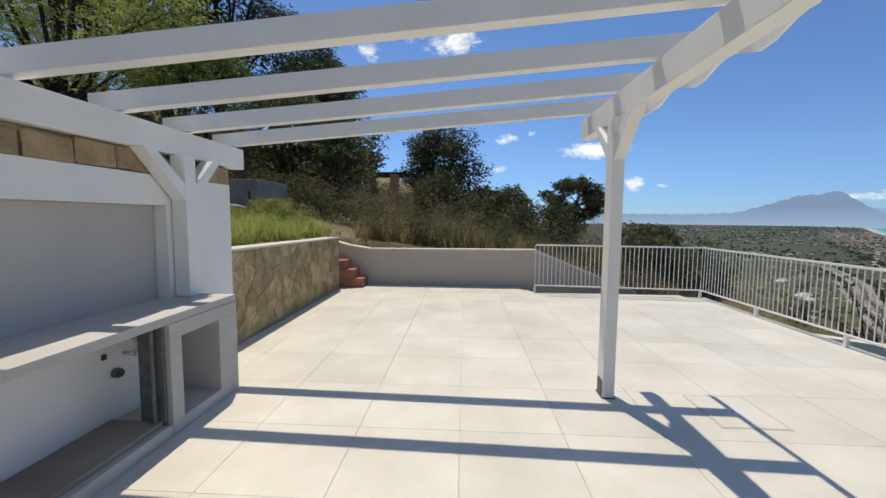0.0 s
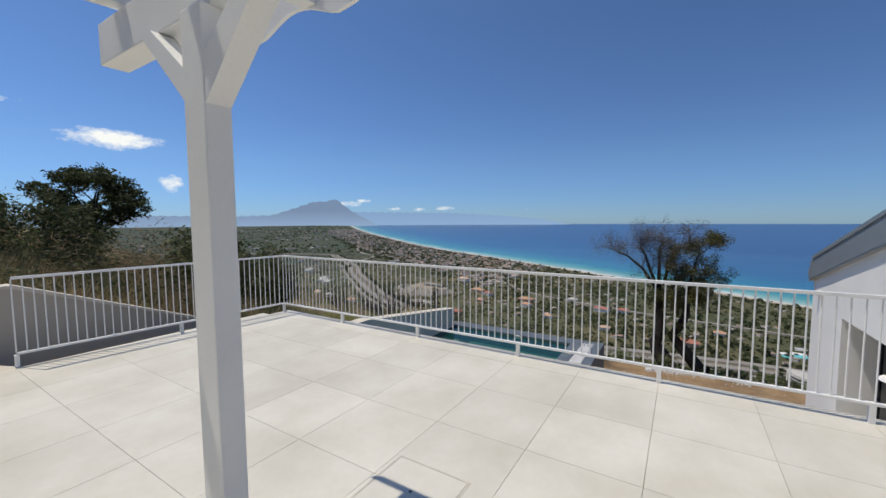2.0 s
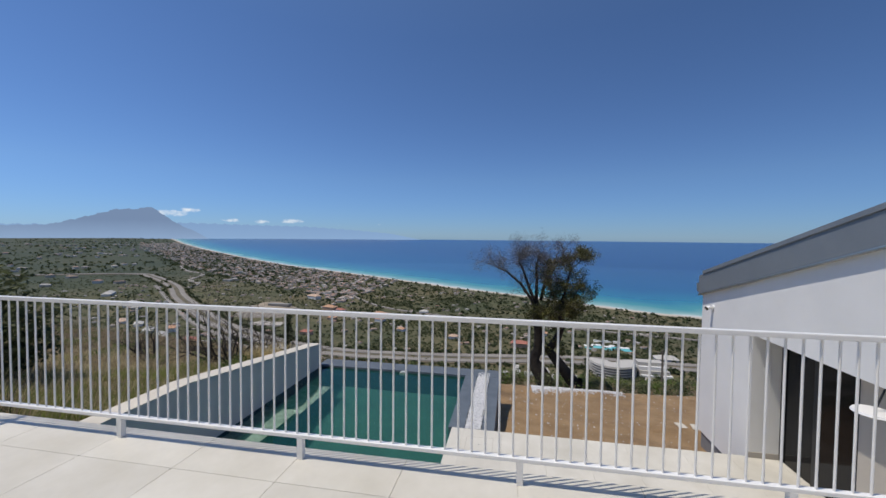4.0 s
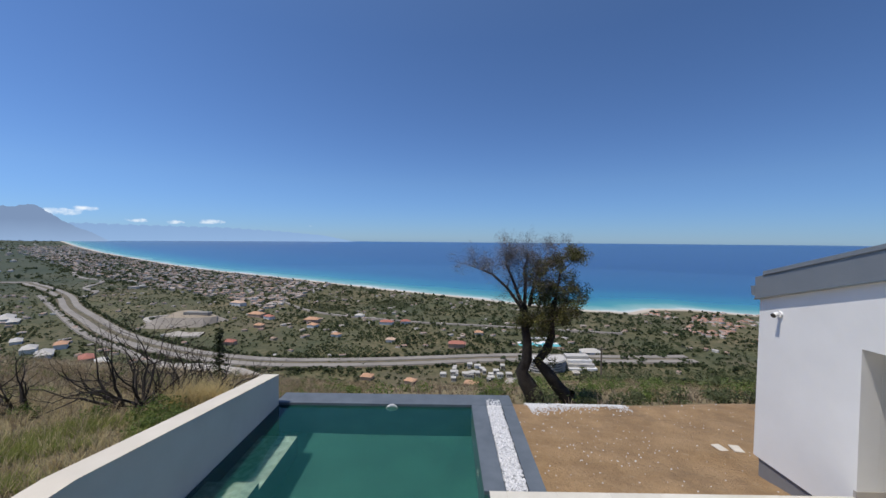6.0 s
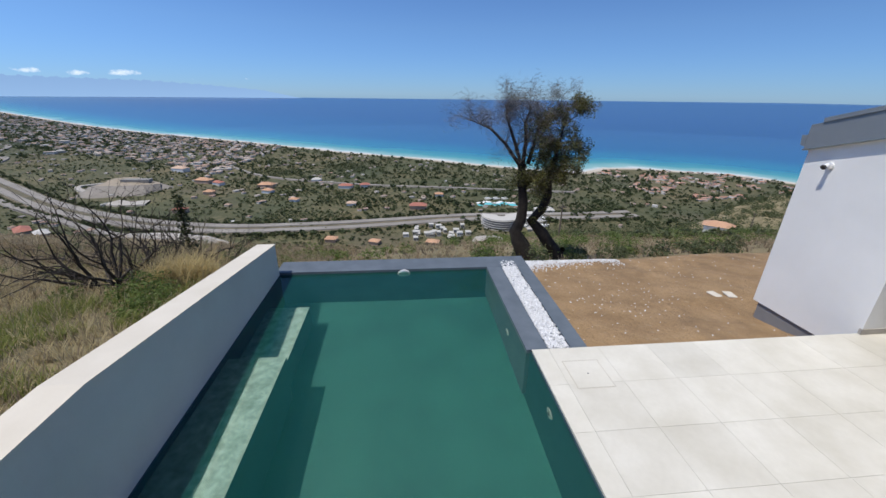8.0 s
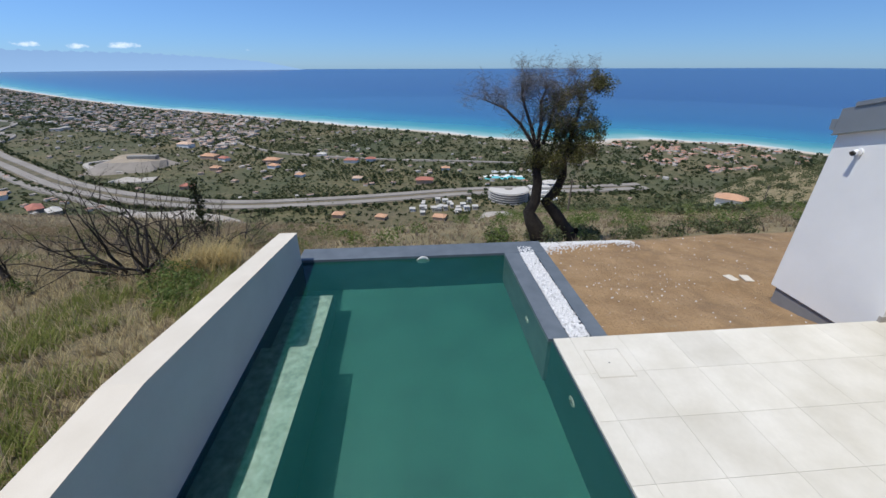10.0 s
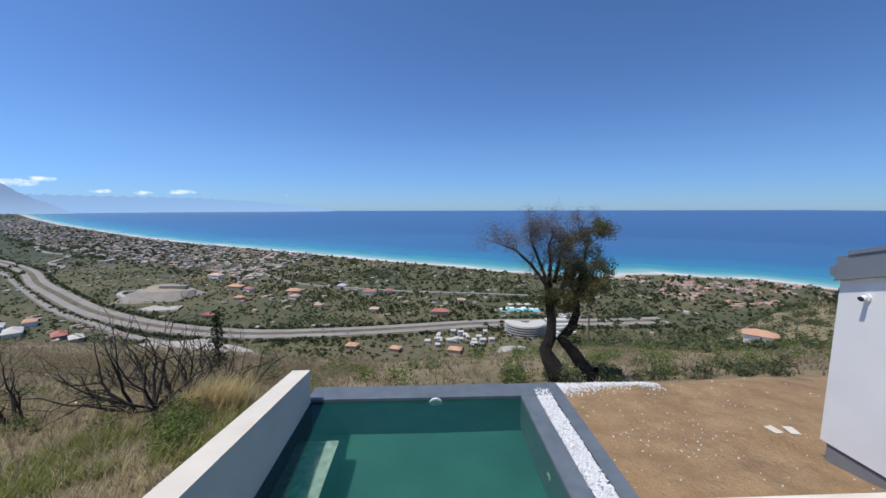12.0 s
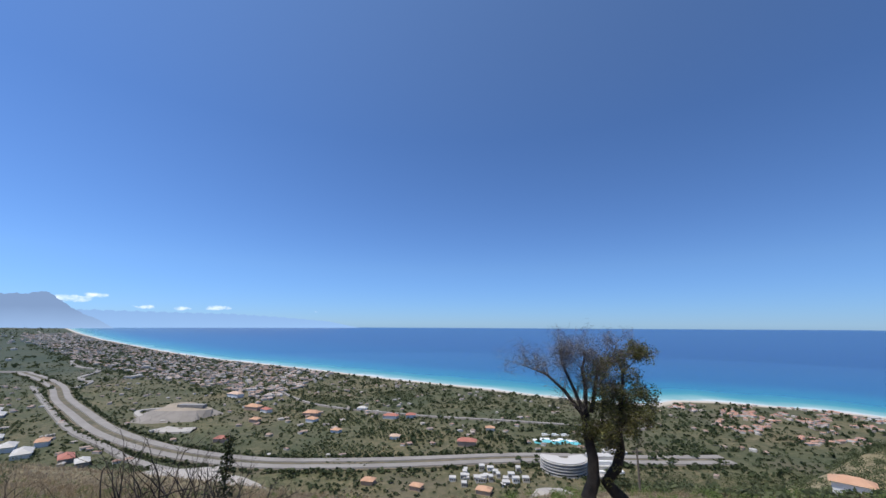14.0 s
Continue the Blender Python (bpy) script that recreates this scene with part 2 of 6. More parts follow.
def ground_z(x, y):
    x, y = np.asarray(x, float), np.asarray(y, float)
    upper = np.interp(x, [-120, -9, -2.6, 1.6, 4.0, 14.0], [38, 2.7, 1.05, 0.6, -0.4, -2.9])
    z = np.where(x > 14, -2.9 - 0.36 * (x - 14), upper)
    z = z + 0.05 * np.clip(y - 10, 0, 400)
    # the levelled plot with its terraces, pool and bare soil
    south = smooth01((4.4 - y) / 0.6)
    plot = -2.75 + 0.035 * ripple(x * 3.1, y * 4.3) + 0.012 * np.sin(x * 7.3 + 2.1 * np.sin(y * 2.7)) * np.sin(y * 5.1 + 1.7 * np.sin(x * 3.3)) - 0.19 * np.clip(x - 10.9, 0, 9) * south
    plot = plot + 0.10 * np.exp(-((x - 16.5 - 0.4 * np.sin(y * 0.9)) / 0.6) ** 2) * south - 0.12 * smooth01((1.6 - y) / 1.5) * smooth01((12.9 - x) / 0.8)
    inside = smooth01((x + 2.78) / 0.2) * smooth01((9.2 - y) / 0.2) * smooth01((15.6 + 2.0 * south - x) / 2.0)
    z = z * (1 - inside) + plot * inside
    pit = smooth01((x - 4.9) / 0.3) * smooth01((13.5 - x) / 0.2) * smooth01((y - 3.95) / 0.2) * smooth01((9.2 - y) / 0.15)
    z = z - 2.2 * pit
    # brow of the hill, then steeply down to the plain
    dx, dy = x - 5.7, y - 6.6
    r, th = np.hypot(dx, dy), np.degrees(np.arctan2(dy, dx))
    brow = np.interp(th, [-180, -70, -50, -38, -20, -8, 5, 20, 40, 66, 76, 90, 180], [900, 900, 360, 230, 75, 32, 24, 30, 55, 70, 260, 700, 900])
    z = z - 0.55 * np.clip(r - brow, 0, None)
    z = z + 0.15 * np.clip(r - 150, 0, 180) * smooth01((-34 - th) / 12)
    z = z - 0.036 * np.clip(r - 60, 0, 110) * np.exp(-((th + 42) / 14) ** 2)
    z = z + ripple(x, y) * 0.12 * smooth01((r - 9.5) / 8) + ripple(x / 9, y / 9) * 1.0 * smooth01((r - 30) / 60)
    inland = coast_distance(x, y)
    base = far_base(x, y)
    plain_z = base + np.clip(inland * 0.02, -4, 1.2) + (ripple(x / 60, y / 60) + 1.9) * 1.6 * smooth01((inland - 150) / 200)
    # rolling ground towards the headland
    plain_z = plain_z + 4 * np.exp(-((x - 330) / 110) ** 2 - ((y + 330) / 120) ** 2)
    k = 8.0
    return np.where(r > 60, np.logaddexp(z / k, plain_z / k) * k, np.maximum(z, plain_z))


def spaced(lo, hi, step, far, grow):
    core = list(np.arange(lo, hi + step / 2, step))
    s, v, out = step, core[-1], []
    while v < far:
        s *= grow
        v += s
        out.append(v)
    s, v, back = step, core[0], []
    while v > -far:
        s *= grow
        v -= s
        back.append(v)
    return np.array(back[::-1] + core + out)


def sheet(name, xs, ys, zf, mat, attr=None):
    gx, gy = np.meshgrid(xs, ys, indexing="ij")
    gz = zf(gx, gy)
    co = np.stack([gx, gy, gz], -1).reshape(-1, 3)
    ny = len(ys)
    i, j = np.meshgrid(np.arange(len(xs) - 1), np.arange(ny - 1), indexing="ij")
    a = (i * ny + j).ravel()
    f = np.stack([a, a + ny, a + ny + 1, a + 1], -1)
    me = bpy.data.meshes.new(name)
    me.vertices.add(len(co)), me.loops.add(f.size), me.polygons.add(len(f))
    me.vertices.foreach_set("co", co.ravel())
    me.loops.foreach_set("vertex_index", f.ravel().astype(np.int32))
    me.polygons.foreach_set("loop_start", np.arange(0, f.size, 4, dtype=np.int32))
    me.update(calc_edges=True)
    me.shade_smooth()
    me.materials.append(mat)
    if attr:
        at = me.attributes.new("inland", "FLOAT", "POINT")
        at.data.foreach_set("value", attr(gx, gy).ravel().astype(np.float32))
    return new(name, me)


def ground_material():
    m, nt, b = material("hillside_and_plain", 0.95)
    v = coords(nt)
    n1, n2, n3 = noise_at(nt, v, 0.35, 6, 0.65), noise_at(nt, v, 3.5, 6, 0.7), noise_at(nt, v, 0.012, 6, 0.65)
    grass = mix(nt, ramp(nt, n1, [(0.35, (0, 0, 0)), (0.65, (1, 1, 1))]), (0.13, 0.12, 0.055), (0.35, 0.275, 0.145))
    grass = mix(nt, ramp(nt, n2, [(0.4, (0, 0, 0)), (0.7, (1, 1, 1))]), grass, (0.22, 0.175, 0.10))
    # cultivated plain: groves, stubble and bare plots
    vor = node(nt, "ShaderNodeTexVoronoi", Scale=0.022)
    nt.links.new(v, vor.inputs["Vector"])
    plots = ramp(nt, maths(nt, "FRACT", maths(nt, "MULTIPLY", vor.outputs["Color"], 1.0)),
                 [(0.0, (0.055, 0.065, 0.028)), (0.45, (0.085, 0.085, 0.036)), (0.62, (0.14, 0.115, 0.055)), (0.8, (0.075, 0.092, 0.03)), (1.0, (0.15, 0.128, 0.082))])
    scrub = ramp(nt, noise_at(nt, v, 0.16, 6, 0.75), [(0.34, (0.042, 0.048, 0.020)), (0.47, (0.105, 0.092, 0.042)), (0.58, (0.19, 0.15, 0.082)), (0.72, (0.35, 0.28, 0.18))])
    low = mix(nt, 0.65, plots, scrub)
    big = noise_at(nt, v, 0.004, 7, 0.7)
    low = mix(nt, ramp(nt, big, [(0.40, (0.75, 0.75, 0.75)), (0.60, (0.0, 0.0, 0.0))]), low, (0.040, 0.056, 0.022))
    far_dark = ramp(nt, noise_at(nt, v, 0.006, 6, 0.7), [(0.40, (0.95, 0.95, 0.95)), (0.72, (0.45, 0.45, 0.45))])
    low = mix(nt, ramp(nt, n3, [(0.54, (0, 0, 0)), (0.70, (0.7, 0.7, 0.7))]), low, (0.12, 0.10, 0.065))
    sep = nt.nodes.new("ShaderNodeSeparateXYZ")
    nt.links.new(v, sep.inputs[0])
    k = nt.nodes.new("ShaderNodeMapRange")
    inner = nt.nodes.new("ShaderNodeMapRange")
    inner.inputs[1].default_value, inner.inputs[2].default_value = 950, 1500
    nt.links.new(maths(nt, "ADD", maths(nt, "MULTIPLY", sep.outputs["X"], 0.7), sep.outputs["Y"]), inner.inputs[0])
    # the plain turns darker, in patches, far out
    low = mix(nt, maths(nt, "MULTIPLY", far_dark, inner.outputs[0]), low, (0.034, 0.050, 0.028))
    k.inputs[1].default_value, k.inputs[2].default_value = -95, -86
    nt.links.new(sep.outputs["Z"], k.inputs[0])
    zone = nt.nodes.new("ShaderNodeMapRange")
    zone.inputs[1].default_value, zone.inputs[2].default_value, zone.inputs[3].default_value, zone.inputs[4].default_value = 280, 380, 1, 0
    nt.links.new(maths(nt, "ADD", sep.outputs["X"], maths(nt, "MULTIPLY", sep.outputs["Y"], 0.7)), zone.inputs[0])
    col = mix(nt, maths(nt, "MULTIPLY", k.outputs[0], zone.outputs[0]), low, grass)
    # beach
    at = nt.nodes.new("ShaderNodeAttribute")
    at.attribute_name = "inland"
    bk = nt.nodes.new("ShaderNodeMapRange")
    bk.inputs[1].default_value, bk.inputs[2].default_value = 9, 20
    bk.inputs[3].default_value, bk.inputs[4].default_value = 1, 0
    nt.links.new(at.outputs["Fac"], bk.inputs[0])
    col = mix(nt, bk.outputs[0], col, mix(nt, n3, (0.34, 0.28, 0.21), (0.62, 0.56, 0.47)))
    # bare levelled soil
    soil = mix(nt, ramp(nt, noise_at(nt, v, 1.3, 6, 0.6), [(0.35, (0, 0, 0)), (0.65, (1, 1, 1))]), (0.30, 0.19, 0.095), (0.42, 0.275, 0.145))
    soil = mix(nt, ramp(nt, noise_at(nt, v, 22, 4, 0.6), [(0.5, (0, 0, 0)), (0.75, (0.6, 0.6, 0.6))]), soil, (0.20, 0.13, 0.07))
    soil = mix(nt, ramp(nt, noise_at(nt, v, 0.55, 5, 0.7), [(0.50, (0, 0, 0)), (0.68, (0.75, 0.75, 0.75))]), soil, (0.19, 0.125, 0.072))
    soil = mix(nt, ramp(nt, noise_at(nt, v, 5.5, 5, 0.75), [(0.58, (0, 0, 0)), (0.74, (0.7, 0.7, 0.7))]), soil, (0.50, 0.38, 0.25))
    xk = nt.nodes.new("ShaderNodeMapRange")
    xk.inputs[1].default_value, xk.inputs[2].default_value, xk.inputs[3].default_value, xk.inputs[4].default_value = 16.5, 17.1, 1, 0
    wob = maths(nt, "ADD", sep.outputs["X"], maths(nt, "MULTIPLY", maths(nt, "SUBTRACT", n1, 0.5), 2.0))
    nt.links.new(wob, xk.inputs[0])
    yk = nt.nodes.new("ShaderNodeMapRange")
    yk.inputs[1].default_value, yk.inputs[2].default_value, yk.inputs[3].default_value, yk.inputs[4].default_value = 4.6, 5.0, 1, 0
    nt.links.new(sep.outputs["Y"], yk.inputs[0])
    x2 = maths(nt, "GREATER_THAN", sep.outputs["X"], 4.0)
    col = mix(nt, maths(nt, "MULTIPLY", maths(nt, "MULTIPLY", xk.outputs[0], yk.outputs[0]), x2), col, soil)
    nt.links.new(col, b.inputs["Base Color"])
    bump(nt, b, maths(nt, "ADD", n2, maths(nt, "MULTIPLY", noise_at(nt, v, 14, 5, 0.7), 0.5)), 0.9, 0.11)
    return m


XS, YS = spaced(-5, 20, 0.16, 4800, 1.028), spaced(-4, 16, 0.16, 4800, 1.028)
ground = sheet("ground", XS, YS, ground_z, ground_material(), coast_distance)
tagged(ground, "dry grassy hillside falling to a cultivated coastal plain", "ground", kind="structure")


def sea_material():
    m, nt, b = material("sea", 0.22)
    at = nt.nodes.new("ShaderNodeAttribute")
    at.attribute_name = "inland"
    v = coords(nt)
    off = maths(nt, "MULTIPLY", at.outputs["Fac"], -1.0)
    off = maths(nt, "ADD", off, maths(nt, "MULTIPLY", maths(nt, "SUBTRACT", noise_at(nt, v, 0.012, 5), 0.5), 60))
    k = nt.nodes.new("ShaderNodeMapRange")
    k.inputs[1].default_value, k.inputs[2].default_value = 0, 900
    nt.links.new(off, k.inputs[0])
    c = ramp(nt, k.outputs[0], [(0.0, (0.66, 0.68, 0.62)), (0.014, (0.28, 0.46, 0.40)), (0.055, (0.06, 0.29, 0.285)), (0.12, (0.012, 0.18, 0.28)),
                                (0.28, (0.006, 0.088, 0.222)), (1.0, (0.004, 0.047, 0.168))])
    nt.links.new(c, b.inputs["Base Color"])
    b.inputs["Specular IOR Level"].default_value = 0.16
    return m


sea = sheet("sea", spaced(300, 900, 12, 4850, 1.05), spaced(-700, 500, 12, 4850, 1.05), lambda x, y: far_base(x, y), sea_material(), coast_distance)
tagged(sea, "calm blue sea, turquoise along the shore", "sea", kind="structure")

# ---- upper terrace ----
UX0, UX1, UY0, UY1 = -2.45, 5.18, -6.0, 8.83
slab = bmesh.new()
prism_into(slab, [(UX0, UY0), (UX1 - 0.02, UY0), (UX1 - 0.02, 7.95), (1.84, 8.17), (1.57, 8.80), (UX0, 8.83)], "z", -0.35, -0.015)
floor_upper = thing("floor_upper", slab, M_GROUT, "upper terrace floor of pale square porcelain tiles", "floor", kind="structure")
LOW_X0, LOW_X1, LOW_Y0, LOW_Y1, LOW_Z = UX1, 10.19, -0.64, 4.65, -2.3
slab = bmesh.new()
box_into(slab, LOW_X0 - 0.1, LOW_X1 - 0.01, LOW_Y0 - 2.6, LOW_Y1 - 0.01, LOW_Z - 0.4, LOW_Z - 0.015)
floor_lower = thing("floor_lower", slab, M_GROUT, "lower poolside terrace of pale square porcelain tiles", "floor", kind="structure")
box_thing("wall_retaining", (UX1 - 0.25, UX1 - 0.03, UY0, 9.0, -3.2, -0.352), M_BEIGE, "plastered retaining wall below the upper terrace", "wall", kind="structure")

# ---- walls of the upper terrace ----
bm = bmesh.new()
prism_into(bm, [(3.9, -0.3), (8.32, -0.3), (8.32, 1.09), (3.9, 1.15)], "x", -2.78, -2.475)
wall_stone = thing("wall_stone", bm, M_MORTAR, "low retaining wall faced with irregular ochre stones", "wall", kind="structure")
bm = bmesh.new()
prism_into(bm, [(-2.85, -0.5), (4.2, -0.9), (4.2, -0.1), (1.9, 0.82), (-1.9, 0.80), (-2.45, 0.88), (-2.85, 1.0)], "y", 8.83, 9.03)
wall_back = thing("wall_back", bm, M_BEIGE, "low beige plastered parapet wall", "wall", kind="structure")
bm = bmesh.new()
prism_into(bm, [(-2.85, 1.003), (-2.45, 0.883), (-1.9, 0.803), (1.9, 0.823), (4.2, -0.097), (4.2, -0.06), (1.93, 0.86), (-1.9, 0.84), (-2.42, 0.92), (-2.85, 1.04)], "y", 8.80, 9.06)
thing("wall_cap", bm, M_CAP, "pale render cap along the parapet wall", "wall cap", kind="structure")

# ---- outdoor kitchen ----
KX, KTOP = -1.76, 0.87
bm = bmesh.new()
box_into(bm, -2.5, -2.32, -6, 3.95, -0.2, 1.89)
box_into(bm, -2.32, -2.2, 3.07, 3.95, -0.2, 1.89)
box_into(bm, -2.32, -2.2, -6, 3.07, 1.65, 1.89)
box_into(bm, -2.32, -2.2, -6, 3.07, -0.2, 0.80)
wall_kitchen = thing("wall_kitchen", bm, M_PLASTER, "white rendered wall with a long recess behind the counter", "wall", kind="structure")
bm = bmesh.new()
box_into(bm, -2.319, -2.309, -3.0, 3.066, 0.872, 1.646)
part("backsplash", bm, M_CEMENT, wall_kitchen, "grey microcement backsplash")
counter = empty("kitchen_counter", "masonry outdoor kitchen counter in grey microcement with open bays", "counter")
bm = bmesh.new()
box_into(bm, -2.318, KX, -3.0, 3.28, KTOP - 0.06, KTOP, 0.004)
part("worktop", bm, M_CEMENT, counter)
# dusty cement, with the shade inside the bays put into its colour
M_BAYFLOOR = surface("dusty_shaded_cement", (0.24, 0.205, 0.17), (0.33, 0.29, 0.245), 3, 70, 0.9)
box_part("end_bay_base", (-2.19, KX + 0.004, 2.49, 3.276, 0.002, 0.10), M_CEMENT, counter)
box_part("end_bay_lintel", (-2.19, KX + 0.004, 2.49, 3.276, 0.70, KTOP - 0.062), M_CEMENT, counter)
box_part("end_bay_pier", (-1.955, KX + 0.004, 2.49, 2.60, 0.101, 0.699), M_CEMENT, counter)
box_part("end_bay_pier", (-2.19, KX + 0.004, 3.03, 3.276, 0.101, 0.699), M_CEMENT, counter)
bm = bmesh.new()
box_into(bm, -2.19, KX - 0.002, -3.0, 2.486, 0.002, 0.09)
part("base_kerb", bm, M_CEMENT, counter)
box_part("bay_floor", (-2.19, -1.815, -3.0, 2.461, 0.092, 0.125), M_BAYFLOOR, counter, 0.0, "dusty brown cement bay floor, bay shade in its colour")
bm = bmesh.new()
box_into(bm, -1.97, KX - 0.03, 2.462, 2.486, 0.092, KTOP - 0.062, 0.003)
part("side_panel", bm, M_SHOE, counter, "dull grey metal side panel")
bm = bmesh.new()
cyl_into(bm, (KX - 0.09, 2.44, 0.092), (KX - 0.09, 2.44, KTOP - 0.07), 0.016, n=10)
part("pipe", bm, M_SHOE, counter)

tap = empty("garden_tap", "small chrome wall tap above the open bay", "tap")
bm = bmesh.new()
cyl_into(bm, (-2.195, 2.60, 0.56), (-2.12, 2.60, 0.56), 0.014, n=12)
cyl_into(bm, (-2.135, 2.60, 0.56), (-2.135, 2.72, 0.555), 0.012, n=12)
cyl_into(bm, (-2.135, 2.72, 0.56), (-2.13, 2.735, 0.50), 0.011, 0.009, n=12)
part("spout", bm, M_CHROME, tap, smooth=True)
bm = bmesh.new()
cyl_into(bm, (-2.12, 2.585, 0.57), (-2.07, 2.585, 0.60), 0.008, n=10)
box_into(bm, -2.09, -2.06, 2.56, 2.61, 0.595, 0.605, 0.002)
part("lever", bm, M_CHROME, tap)
bm = bmesh.new()
box_into(bm, -2.198, -2.188, 2.42, 2.455, 0.565, 0.605, 0.003)
thing("socket_box", bm, M_DARK, "small dark recessed socket box in the bay wall", "socket")
waste = empty("waste_pipe", "capped grey waste pipe in the bay wall", "pipe")
bm = bmesh.new()
cyl_into(bm, (-2.2, 2.52, 0.44), (-2.165, 2.52, 0.44), 0.035, n=18)
part("collar", bm, M_SHOE, waste)
bm = bmesh.new()
cyl_into(bm, (-2.166, 2.52, 0.44), (-2.150, 2.52, 0.44), 0.026, n=18)
part("plug", bm, M_DARK, waste)

# ---- pergola ----
pergola = empty("pergola", "white painted timber pergola with scalloped rafter ends", "pergola")


def brace(x0, x1, y_post, y_beam, z_low, z_high, w):
    """A slanting knee brace from a post up to the beam."""
    bm = bmesh.new()
    s = 1 if y_beam > y_post else -1
    prism_into(bm, [(y_post, z_low), (y_post, z_low + w * 1.25), (y_beam - s * w * 0.95, z_high), (y_beam, z_high)], "x", x0, x1)
    return bm


post = box_part("post", (1.512, 1.613, 3.30, 3.45, 0.004, 2.42), M_WHITE_WOOD, pergola, 0.008)
bm = bmesh.new()
box_into(bm, 1.505, 1.5115, 3.325, 3.425, 0.006, 0.16, 0.002)
part("shoe_plate", bm, M_SHOE, post, "weathered grey metal plate")
bm = bmesh.new()
box_into(bm, 1.504, 1.620, 3.293, 3.457, 0.0, 0.012)
part("shoe", bm, M_SHOE, post, "dark metal post shoe")
part("brace", brace(1.516, 1.609, 3.299, 2.93, 2.06, 2.417, 0.14), M_WHITE_WOOD, pergola)
part("brace", brace(1.516, 1.609, 3.451, 3.80, 2.09, 2.417, 0.10), M_WHITE_WOOD, pergola)
box_part("beam", (1.545, 1.665, -4.0, 4.345, 2.42, 2.62), M_WHITE_WOOD, pergola, 0.006)
box_part("beam", (-2.30, -2.15, -4.0, 4.15, 2.075, 2.29), M_WHITE_WOOD, pergola, 0.006)
box_part("post", (-2.19, -2.06, 3.12, 3.25, KTOP + 0.002, 2.073), M_WHITE_WOOD, pergola, 0.006)
part("brace", brace(-2.185, -2.065, 3.119, 2.72, 1.70, 2.073, 0.11), M_WHITE_WOOD, pergola)
part("brace", brace(-2.185, -2.065, 3.251, 3.60, 1.70, 2.073, 0.11), M_WHITE_WOOD, pergola)
box_part("post", (1.512, 1.613, -3.9, -3.75, 0.004, 2.42), M_WHITE_WOOD, pergola, 0.008)


def zb(x):
    """Underside of the rafters."""
    return 2.322 + (x + 2.22) * (2.640 - 2.322) / (1.50 + 2.22)


def rafter():
    bm = bmesh.new()
    x0, x1, h = -2.44, 2.098, 0.135
    pts = [(x0, zb(x0)), (x1, zb(x1)), (x1, zb(x1) + h), (x0, zb(x0) + h)]
    prism_into(bm, pts, "y", -0.045, 0.045)
    return bm


RAFTER_Y = [4.11 - 0.69 * k for k in range(11)]
first = part("rafter", rafter(), M_WHITE_WOOD, pergola)
first.location.y = RAFTER_Y[0]
for y in RAFTER_Y[1:]:
    o = first.copy()
    scene.collection.objects.link(o)
    o.location.y = y

# scalloped valance board along the rafter ends
bm = bmesh.new()
zt = zb(2.1)
edge = [(4.40, zt + 0.135), (4.40, 2.64), (3.92, 2.625)]
for k in range(11):
    y = 3.88 - 0.67 * k
    edge.append((y + 0.03, 2.622))
    for q in range(1, 12):
        t = q / 12
        edge.append((y - 0.03 - 0.61 * t, 2.622 + 0.085 * (0.5 - 0.5 * math.cos(2 * math.pi * t)) ** 0.7))
edge += [(edge[-1][0] - 0.05, 2.622), (edge[-1][0] - 0.05, zt + 0.135)]
prism_into(bm, edge, "x", 2.10, 2.122)
part("valance", bm, M_WHITE_WOOD, pergola, "scalloped white edge board")

# ---- railing ----
railing = empty("terrace_railing", "white painted steel railing with slim balusters", "railing")
RAIL_RUNS = [((1.80, 8.13), (5.05, 7.88)), ((5.05, 7.88), (5.07, -1.0))]
for (ax, ay), (bx, by) in RAIL_RUNS:
    L = math.hypot(bx - ax, by - ay)
    m = pose(ax, ay, 0, 0, 0, math.degrees(math.atan2(by - ay, bx - ax)))
    for nm, z0, z1 in (("top_rail", 1.0, 1.03), ("bottom_rail", 0.145, 0.17)):
        bm = bmesh.new()
        box_into(bm, 0, L, -0.02, 0.02, z0, z1, 0.004)
        part(nm, bm, M_RAIL, railing).matrix_local = m
    n = round(L / 0.086)
    bm = bmesh.new()
    cyl_into(bm, (0, 0, 0.17), (0, 0, 1.0), 0.007, n=8, caps=False)
    me = mesh_of("baluster", bm, M_RAIL, True)
    for k in range(n + 1):
        o = new("baluster", me)
        o.parent, o.matrix_local = railing, m @ Matrix.Translation((L * k / n, 0, 0))
    for k in range(max(2, round(L / 1.5)) + 1):
        bm = bmesh.new()
        q = L * k / max(2, round(L / 1.5))
        box_into(bm, q - 0.02, q + 0.02, -0.02, 0.02, -0.012, 0.145)
        part("foot", bm, M_RAIL, railing).matrix_local = m

# ---- pool ----
pool = empty("swimming_pool", "infinity swimming pool with green water and blue-grey stone rim", "pool")
PX0, PX1, PY0, PY1, WZ = 5.2, 13.1, 4.66, 9.02, -2.36
bm = bmesh.new()
box_into(bm, PX0 - 0.1, PX1 + 0.1, PY0 - 0.1, PY1 + 0.05, -3.95, -3.75)
part("basin_floor", bm, M_POOL, pool)
for d in ((PX0 - 0.1, PX0, PY0 - 0.1, PY1, -3.748, -2.35), (PX1 - 0.004, PX1 + 0.1, PY0 - 0.1, PY1, -3.748, -2.352),
          (PX0, PX1 - 0.005, PY0 - 0.1, PY0, -3.748, -2.34), (PX0, PX1 - 0.005, PY1 - 0.004, PY1 + 0.05, -3.748, -2.352)):
    box_part("basin_side", d, M_POOLSIDE, pool, 0.0, "dark blue-grey tiled pool side")
bm = bmesh.new()
box_into(bm, PX0, 10.5, 8.20, PY1 - 0.01, -3.75, -2.522)
